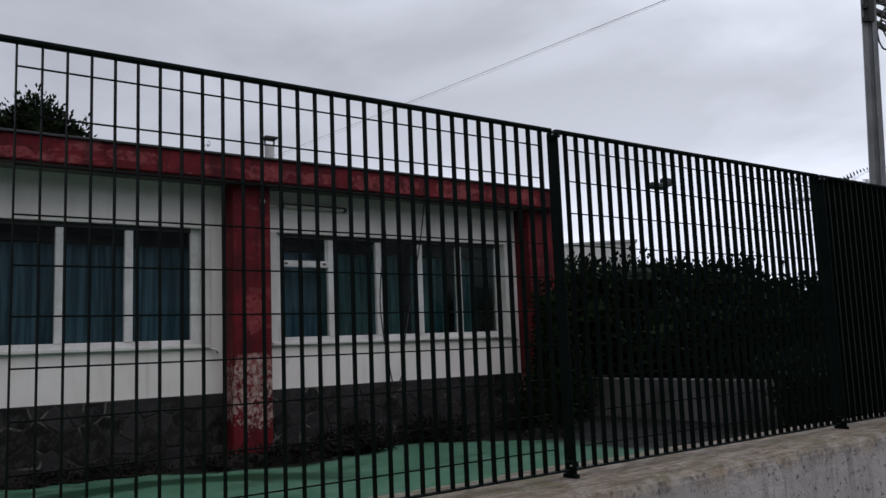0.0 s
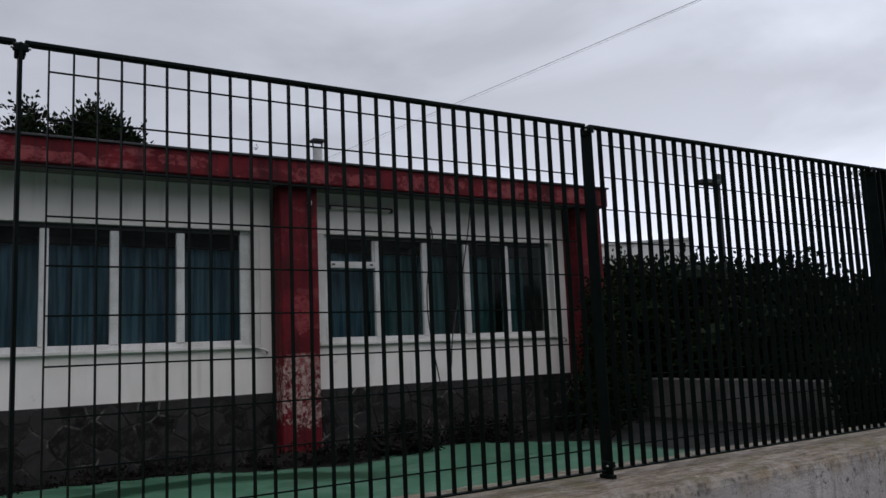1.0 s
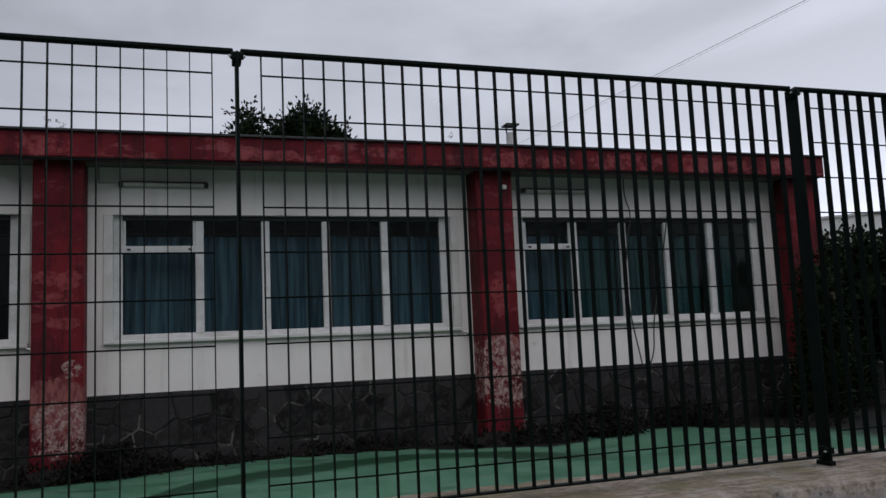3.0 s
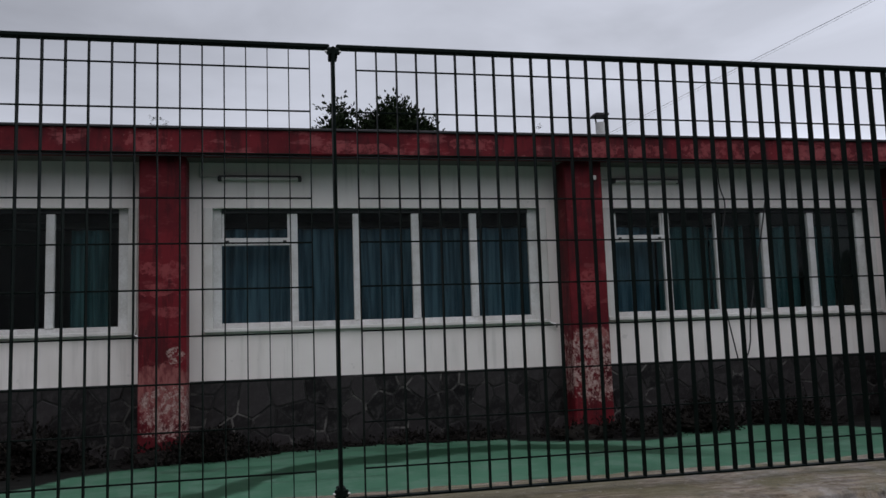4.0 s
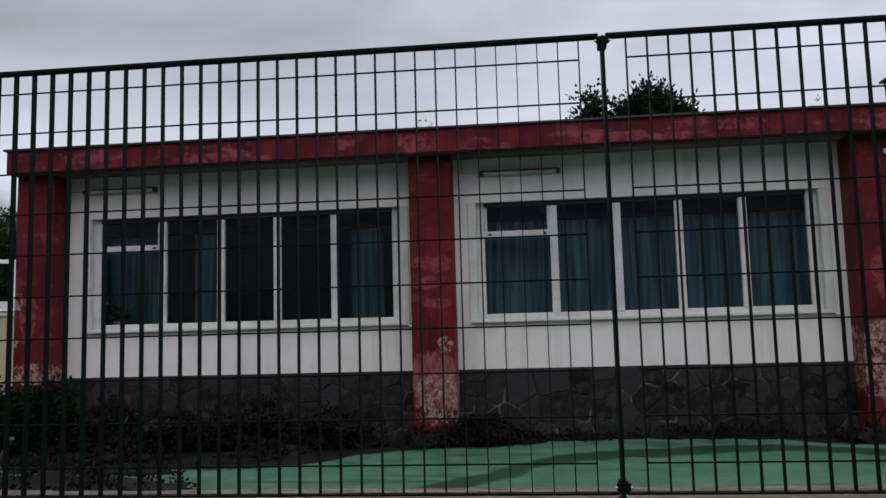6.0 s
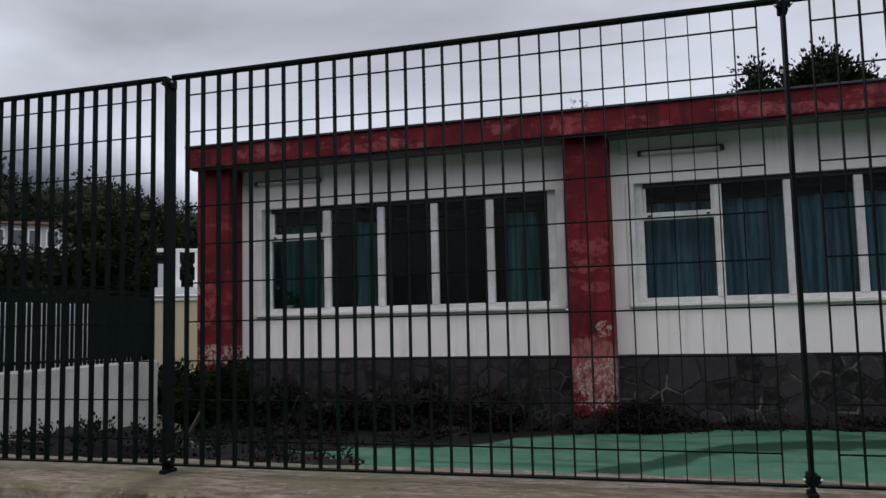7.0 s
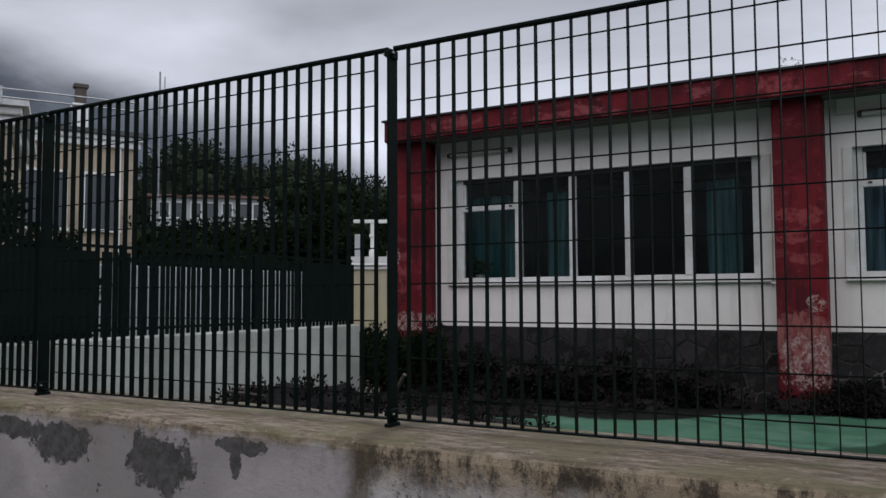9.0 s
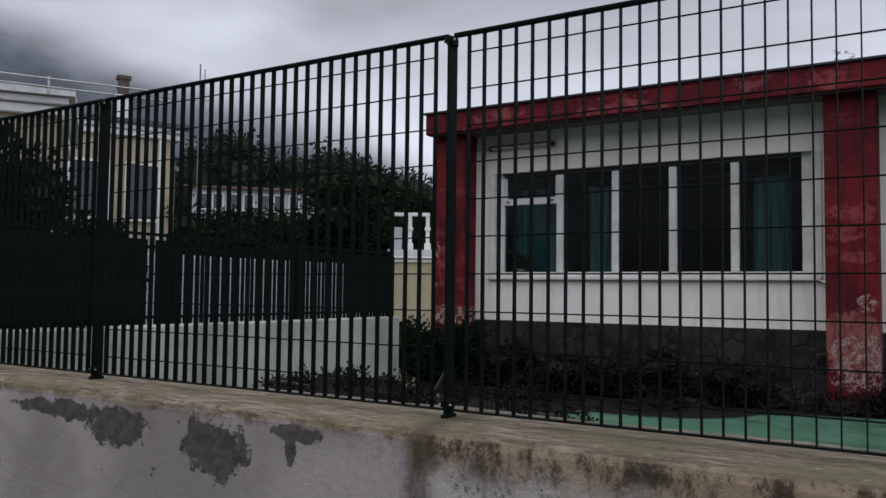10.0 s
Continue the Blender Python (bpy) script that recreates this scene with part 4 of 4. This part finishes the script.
litter_lobes = []
lr = random.Random(31)
for k in range(70):
    x = lr.uniform(-5.3, 7.0)
    deep = max(0.02, 6.10 - float(np.interp(x, [q[0] for q in SILT], [q[1] for q in SILT])))
    litter_lobes.append(((x, 6.22 - lr.uniform(0, deep) * 0.9, 0.36), (lr.uniform(0.16, 0.42), lr.uniform(0.12, 0.26), lr.uniform(0.03, 0.13))))
for k in range(26):
    litter_lobes.append(((lr.uniform(-5.3, -3.4), lr.uniform(2.8, 5.4), 0.36), (lr.uniform(0.2, 0.5), lr.uniform(0.15, 0.35), lr.uniform(0.02, 0.06))))
for px, pw in ((-1.3, 0.32), (3.05, 0.45), (3.6, 0.4), (-5.5, 0.4), (7.2, 0.4), (-2.0, 0.3)):
    litter_lobes.append(((px, 5.82, 0.36), (pw, 0.24, 0.17)))
litter = tagged(new("leaf_litter", crown_mesh("leaf_litter", litter_lobes, 30000, 0.04, 50, LEAF_LITTER, 0, 0.72)), "black sodden leaf litter drifted along the foot of the wall", "leaf litter", kind="stuff")

# a pot on the sill inside the west window
pot = thing("potted_plant", "small potted plant on an inside window sill", "potted plant", at=(-4.98, 6.53, 1.62))
part("pot", rods(((0, 0, 0), (0, 0, 0.10), 0.055), sides=14), HOUSE_WHITE, pot)
pl = new("leaves", crown_mesh("leaves", [((0, 0, 0.16), (0.07, 0.05, 0.07))], 150, 0.05, 33, PALM, 3))
pl.parent = pot
for sx0, sx1, g in ((-5.4, -1.5, 0), (-1.0, 2.8, 1), (3.4, 7.1, 2)):
    solid("inner_sill", boxes((sx0, sx1, 6.44, 6.66, 1.58, 1.62)), TRIM, "white inner window sill", "sill")
cup = solid("cup", rods(((6.45, 6.52, 1.62), (6.45, 6.52, 1.74), 0.04), sides=14), HOUSE_WHITE, "white cup on an inside window sill", "cup")

# ---- poles and wires ----
pole = thing("utility_pole", "grey concrete utility pole with cable brackets", "utility pole", at=(10.07, 2.67, 0))
pole.rotation_euler = (0.039, 0.020, 0)


def pole_shaft():
    """A pole of I section: two ribs and a recessed web."""
    bm = bmesh.new()
    for z0, z1, s0, s1 in ((0, 9.2, 1.0, 0.62),):
        for cx in (-0.105, 0.105):
            ring = []
            for z, s in ((z0, s0), (z1, s1)):
                ring.append([bm.verts.new(((cx + dx) * s, dy * s, z)) for dx, dy in ((-0.055, -0.12), (0.055, -0.12), (0.055, 0.12), (-0.055, 0.12))])
            for k in range(4):
                bm.faces.new((ring[0][k], ring[0][(k + 1) % 4], ring[1][(k + 1) % 4], ring[1][k]))
            bm.faces.new(ring[1])
        ring = []
        for z, s in ((z0, s0), (z1, s1)):
            ring.append([bm.verts.new((dx * s, dy * s, z)) for dx, dy in ((-0.06, -0.05), (0.06, -0.05), (0.06, 0.05), (-0.06, 0.05))])
        for k in range(4):
            bm.faces.new((ring[0][k], ring[0][(k + 1) % 4], ring[1][(k + 1) % 4], ring[1][k]))
    bmesh.ops.recalc_face_normals(bm, faces=bm.faces)
    return bm


shaft = part("shaft", pole_shaft(), POLE_GREY, pole)
shaft.scale = (0.64, 0.64, 1)
shaft.rotation_euler = (0, 0, radians(-58))
part("band", rods(((0, 0, 5.42), (0, 0, 5.80), 0.088), sides=12), BLACK, pole, "dark steel cable band")
for bz, bl in ((5.45, 0.9), (5.62, 1.0), (5.8, 0.8)):
    part("bracket", boxes((-0.12, bl, -0.03, 0.03, bz - 0.03, bz + 0.03)), BLACK, pole)
for k in range(3):
    pts = [(0.25 + 0.18 * math.cos(a / 10 * math.tau) + k * 0.12, -0.06, 5.3 + k * 0.18 + 0.2 * math.sin(a / 10 * math.tau)) for a in range(11)]
    part("cable_coil", tube(pts, 0.011), BLACK, pole)


def wire(a, b, sag, r, label):
    c = bpy.data.curves.new("overhead_wire", "CURVE")
    c.dimensions, c.bevel_depth, c.bevel_resolution = "3D", r, 1
    sp = c.splines.new("POLY")
    sp.points.add(16)
    for k, p in enumerate(sp.points):
        p.co = (*(Vector(a).lerp(Vector(b), k / 16) - Vector((0, 0, sag * (1 - (2 * k / 16 - 1) ** 2)))), 1)
    c.materials.append(BLACK)
    return tagged(new("overhead_wire", c), label, "wire", "overhead wires")


wire((10.16, 2.49, 6.78), (12.2, 36.0, 9.28), 0.0, 0.0045, "thin black overhead wire against the sky")
wire((10.16, 2.49, 6.765), (12.2, 36.0, 9.16), 0.01, 0.002, "thin black overhead wire against the sky")
wire((10.16, 2.49, 5.7), (30.0, -6.0, 6.6), 0.3, 0.012, "thin black overhead wire against the sky")
solid("pole_far", rods(((12.3, 36.0, 0), (12.3, 36.0, 9.4), 0.12)), POLE_GREY, "distant grey pole behind the school", "utility pole")

mast = thing("floodlight_mast", "slim dark mast carrying a small floodlight", "lamp", at=(10.87, 6.40, 0))
part("mast_pole", rods(((0, 0, 0), (0, 0, 4.05), 0.035)), BLACK, mast)
part("lamp_head", boxes((-0.42, 0.0, -0.09, 0.09, 4.0, 4.09), (-0.06, 0.12, -0.07, 0.07, 4.06, 4.2), bevel=0.02), BLACK, mast)


def palm(at, h, seed):
    t = thing("palm_tree", "palm tree with stiff arching fronds", "palm tree", at=at)
    part("trunk", rods(((0, 0, 0), (0, 0, h), 0.16), sides=10), BARK, t)
    r = random.Random(seed)
    for k in range(16):
        a, rise_ = k / 16 * math.tau + r.uniform(-0.15, 0.15), r.uniform(0.15, 1.0)
        verts, faces, p = [], [], Vector((0, 0, h))
        d = Vector((math.cos(a), math.sin(a), rise_)).normalized()
        for s in range(22):
            p = p + d * 0.07
            d = (d + Vector((0, 0, -0.055))).normalized()
            side = d.cross(Vector((0, 0, 1))).normalized()
            for sg in (-1, 1):
                leaf_into(verts, faces, p.copy(), (side * sg + d * 0.8 + Vector((0, 0, 0.2))).normalized(), Vector((0, 0, 1)), 0.34 * (1 - s / 30), 0.12)
        me = bpy.data.meshes.new("frond")
        me.from_pydata([tuple(v) for v in verts], [], faces)
        me.materials.append(PALM)
        child("frond", me, t)


palm((13.4, 4.9, 0), 3.7, 4)
palm((14.6, 4.6, 0), 3.6, 5)

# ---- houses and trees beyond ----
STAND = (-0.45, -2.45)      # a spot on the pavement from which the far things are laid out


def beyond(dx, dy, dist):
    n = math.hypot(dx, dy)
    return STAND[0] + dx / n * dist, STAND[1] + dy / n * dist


def house(name, at, turn, w, d, h, wall, label, windows=(), roof_over=0.3, roof=TILE, cornice=None, ridge=0.0, lip=0.2, band=0.3):
    """A house whose front faces its own -y: walls, cornice, roof and windows (x, z, width, height) on the front."""
    t = thing(name, label, "house", at=(*at, 0))
    t.rotation_euler = (0, 0, turn)
    part("wall", boxes((-w / 2, w / 2, 0, d, 0, h)), wall, t)
    if cornice:
        part("cornice", boxes((-w / 2 - lip * 0.6, w / 2 + lip * 0.6, -lip * 0.6, d + lip * 0.6, h, h + band * 0.55), (-w / 2 - lip, w / 2 + lip, -lip, d + lip, h + band * 0.58, h + band), bevel=0.02), cornice, t)
        h += band
    bm = bmesh.new()
    o = roof_over
    vs = [bm.verts.new(p) for p in ((-w / 2 - o, -o, h + 0.005), (w / 2 + o, -o, h + 0.005), (w / 2 + o, d + o, h + 0.005), (-w / 2 - o, d + o, h + 0.005),
                                    (-w / 2 - o, -o, h + 0.12), (w / 2 + o, -o, h + 0.12), (w / 2 + o, d + o, h + 0.12), (-w / 2 - o, d + o, h + 0.12),
                                    (-w / 2 + d * 0.3, d / 2, h + 0.13 + ridge), (w / 2 - d * 0.3, d / 2, h + 0.13 + ridge))]
    for f in ((3, 2, 1, 0), (0, 1, 5, 4), (1, 2, 6, 5), (2, 3, 7, 6), (3, 0, 4, 7), (4, 5, 9, 8), (6, 7, 8, 9), (5, 6, 9), (7, 4, 8)):
        bm.faces.new([vs[i] for i in f])
    part("roof", bm, roof, t)
    for x, z, ww, hh in windows:
        f = part("window", boxes((x - ww / 2 - 0.05, x - ww / 2, -0.06, 0.02, z, z + hh), (x + ww / 2, x + ww / 2 + 0.05, -0.06, 0.02, z, z + hh),
                                 (x - ww / 2 - 0.05, x + ww / 2 + 0.05, -0.06, 0.02, z + hh, z + hh + 0.06), (x - ww / 2 - 0.08, x + ww / 2 + 0.08, -0.1, 0.02, z - 0.07, z)), HOUSE_WHITE, t)
        part("pane", boxes((x - ww / 2, x + ww / 2, -0.012, 0.0, z, z + hh)), DARK_GLASS, f)
    return t


def facing(dx, dy):
    """The turn that makes a house's front look back along the direction (dx, dy)."""
    return math.atan2(dy, dx) - math.pi / 2


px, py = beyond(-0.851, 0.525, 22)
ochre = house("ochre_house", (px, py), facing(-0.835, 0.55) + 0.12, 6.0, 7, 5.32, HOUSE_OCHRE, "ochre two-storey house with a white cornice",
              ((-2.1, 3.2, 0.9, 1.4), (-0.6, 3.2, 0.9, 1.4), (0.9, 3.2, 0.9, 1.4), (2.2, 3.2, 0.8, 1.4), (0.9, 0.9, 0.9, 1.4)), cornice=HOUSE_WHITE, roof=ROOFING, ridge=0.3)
part("downpipe", rods(((2.6, -0.08, 0), (2.6, -0.08, 5.3), 0.05)), HOUSE_WHITE, ochre)
stack = part("chimney", boxes((1.92, 2.30, 2.6, 2.95, 5.4, 6.90), (1.88, 2.34, 2.56, 2.99, 6.90, 6.98)), HOUSE_WHITE, ochre, "pale chimney stack with a dark pot")
part("chimney_pot", boxes((1.97, 2.25, 2.66, 2.90, 6.98, 7.46), (1.92, 2.30, 2.62, 2.94, 7.46, 7.56), (1.95, 2.27, 2.64, 2.92, 7.20, 7.25)), BARK, stack)

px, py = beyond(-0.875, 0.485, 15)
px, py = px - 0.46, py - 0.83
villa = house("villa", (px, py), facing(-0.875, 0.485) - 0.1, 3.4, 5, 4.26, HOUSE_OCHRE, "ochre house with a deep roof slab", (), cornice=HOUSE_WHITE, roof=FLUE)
for z in (4.76, 4.90):
    part("roof_rail", rods(((-1.9, -0.3, z), (3.6, -0.3, z - 0.12), 0.014), sides=6), STEEL, villa)
for x in (-1.85, -0.2, 1.6):
    part("rail_post", rods(((x, -0.3, 4.58), (x, -0.3, 4.86), 0.02), sides=6), STEEL, villa)

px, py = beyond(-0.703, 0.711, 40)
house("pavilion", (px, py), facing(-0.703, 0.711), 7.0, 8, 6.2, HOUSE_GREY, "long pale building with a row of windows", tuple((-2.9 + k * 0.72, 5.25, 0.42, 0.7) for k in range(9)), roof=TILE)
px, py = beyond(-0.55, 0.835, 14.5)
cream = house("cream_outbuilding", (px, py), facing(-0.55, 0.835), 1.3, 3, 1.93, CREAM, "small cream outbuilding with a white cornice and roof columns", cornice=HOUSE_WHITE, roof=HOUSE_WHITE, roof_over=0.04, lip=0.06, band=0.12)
for cx in (-0.31, 0.02):
    part("roof_column", boxes((cx - 0.035, cx + 0.035, 0.55, 0.62, 2.17, 2.83), (cx - 0.06, cx + 0.06, 0.53, 0.64, 2.17, 2.32), (cx - 0.055, cx + 0.055, 0.53, 0.64, 2.56, 2.62), bevel=0.006), HOUSE_WHITE, cream)
part("roof_beam", boxes((-0.66, 0.06, 0.54, 0.63, 2.83, 2.89), bevel=0.006), HOUSE_WHITE, cream)
part("roof_panel", boxes((-0.64, -0.46, 0.60, 0.64, 2.17, 2.62), bevel=0.006), HOUSE_GREY, cream)
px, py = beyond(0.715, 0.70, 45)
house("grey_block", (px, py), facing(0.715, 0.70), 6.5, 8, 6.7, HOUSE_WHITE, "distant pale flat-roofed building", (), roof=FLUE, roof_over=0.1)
solid("antenna", rods((( -24.6, 18.4, 0), (-24.6, 18.4, 10.0), 0.03), ((-24.45, 18.5, 8.2), (-24.45, 18.5, 9.8), 0.02), ((-24.8, 18.3, 8.6), (-24.3, 18.6, 8.6), 0.02), sides=6), POLE_GREY, "thin upright aerial mast over the houses", "antenna")

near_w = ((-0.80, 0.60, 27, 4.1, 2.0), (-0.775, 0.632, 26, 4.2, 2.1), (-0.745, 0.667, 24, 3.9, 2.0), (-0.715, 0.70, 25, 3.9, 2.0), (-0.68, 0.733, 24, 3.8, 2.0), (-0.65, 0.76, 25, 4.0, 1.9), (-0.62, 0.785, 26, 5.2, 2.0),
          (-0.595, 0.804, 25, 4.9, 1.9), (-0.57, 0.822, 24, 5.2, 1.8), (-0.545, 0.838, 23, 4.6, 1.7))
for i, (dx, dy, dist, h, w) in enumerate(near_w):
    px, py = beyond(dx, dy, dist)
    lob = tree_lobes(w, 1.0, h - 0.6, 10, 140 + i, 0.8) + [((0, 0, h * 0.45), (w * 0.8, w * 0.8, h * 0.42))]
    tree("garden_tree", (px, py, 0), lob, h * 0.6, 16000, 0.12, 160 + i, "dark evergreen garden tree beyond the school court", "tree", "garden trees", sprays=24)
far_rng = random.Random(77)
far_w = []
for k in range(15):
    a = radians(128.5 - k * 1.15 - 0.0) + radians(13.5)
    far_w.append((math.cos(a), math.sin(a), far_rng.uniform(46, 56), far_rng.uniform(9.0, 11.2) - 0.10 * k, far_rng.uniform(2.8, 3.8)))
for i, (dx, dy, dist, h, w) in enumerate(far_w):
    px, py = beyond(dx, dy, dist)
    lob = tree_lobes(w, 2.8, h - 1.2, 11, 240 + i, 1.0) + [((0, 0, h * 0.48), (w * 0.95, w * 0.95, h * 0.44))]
    tree("hillside_tree", (px, py, 0), lob, h * 0.6, 16000, 0.22, 260 + i, "tall dark tree on the slope beyond the houses", "tree", "hillside trees", leaf=LEAF_HAZED, sprays=40)


def hill():
    """A broad mountain flank; its crest fades to transparent in place of cloud."""
    bm = bmesh.new()
    rows = []
    for i in range(61):
        ang = radians(105 + i * 1.6)
        t = i / 60
        crest = float(np.interp(t, (0.0, 0.12, 0.25, 1.0), (20, 120, 290, 330)))
        row = []
        for k in range(13):
            s = k / 12
            dist = 520 + 330 * s
            z = crest * s ** 0.9 + 9 * noise.noise(Vector((ang * 9, s * 4, 1)))
            row.append(bm.verts.new((math.cos(ang) * dist, math.sin(ang) * dist, z - 6)))
        rows.append(row)
    for a, b in zip(rows[:-1], rows[1:]):
        for k in range(12):
            bm.faces.new((a[k], b[k], b[k + 1], a[k + 1]))
    for f in bm.faces:
        f.smooth = True
    return bm


# Blue-grey haze is in the colour; transparency by height stands in for cloud.
hm = Mat("hazed_wooded_mountain", (0.1, 0.12, 0.13), 1.0)
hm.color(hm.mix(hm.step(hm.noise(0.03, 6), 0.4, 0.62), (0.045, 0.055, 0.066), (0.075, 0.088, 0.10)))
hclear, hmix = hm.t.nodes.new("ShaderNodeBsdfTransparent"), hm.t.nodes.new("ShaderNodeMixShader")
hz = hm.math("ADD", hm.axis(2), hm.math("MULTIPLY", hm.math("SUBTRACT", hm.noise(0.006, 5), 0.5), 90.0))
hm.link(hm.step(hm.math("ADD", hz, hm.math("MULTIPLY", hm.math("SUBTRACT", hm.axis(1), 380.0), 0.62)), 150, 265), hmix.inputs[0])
hm.link(hm.b.outputs[0], hmix.inputs[1])
hm.link(hclear.outputs[0], hmix.inputs[2])
hm.link(hmix.outputs[0], hm.t.nodes["Material Output"].inputs[0])
solid("backdrop_mountain", hill(), hm.m, "dark mountain flank, hazed blue-grey and faded out in place of cloud", "mountain", kind="structure")

# ---- pieces of the plinth ----
for (cx, cz), poly, bay in stone_cells:
    bm = bmesh.new()
    lift = rng.uniform(0.003, 0.009)
    back = [bm.verts.new((x - cx, 0.02, z - cz)) for x, z in poly]
    front = [bm.verts.new((x - cx, -lift + 0.004, z - cz)) for x, z in poly]
    face = [bm.verts.new(((x - cx) * 0.95, -lift + rng.uniform(-0.004, 0.004), (z - cz) * 0.95)) for x, z in poly]
    n = len(poly)
    for k in range(n):
        j = (k + 1) % n
        bm.faces.new((back[k], back[j], front[j], front[k]))
        bm.faces.new((front[k], front[j], face[j], face[k]))
    bm.faces.new(face)
    bmesh.ops.recalc_face_normals(bm, faces=bm.faces)
    st = part("stone", bm, STONE, plinths[bay])
    st.location = (cx, WALL_Y - 0.022, cz)
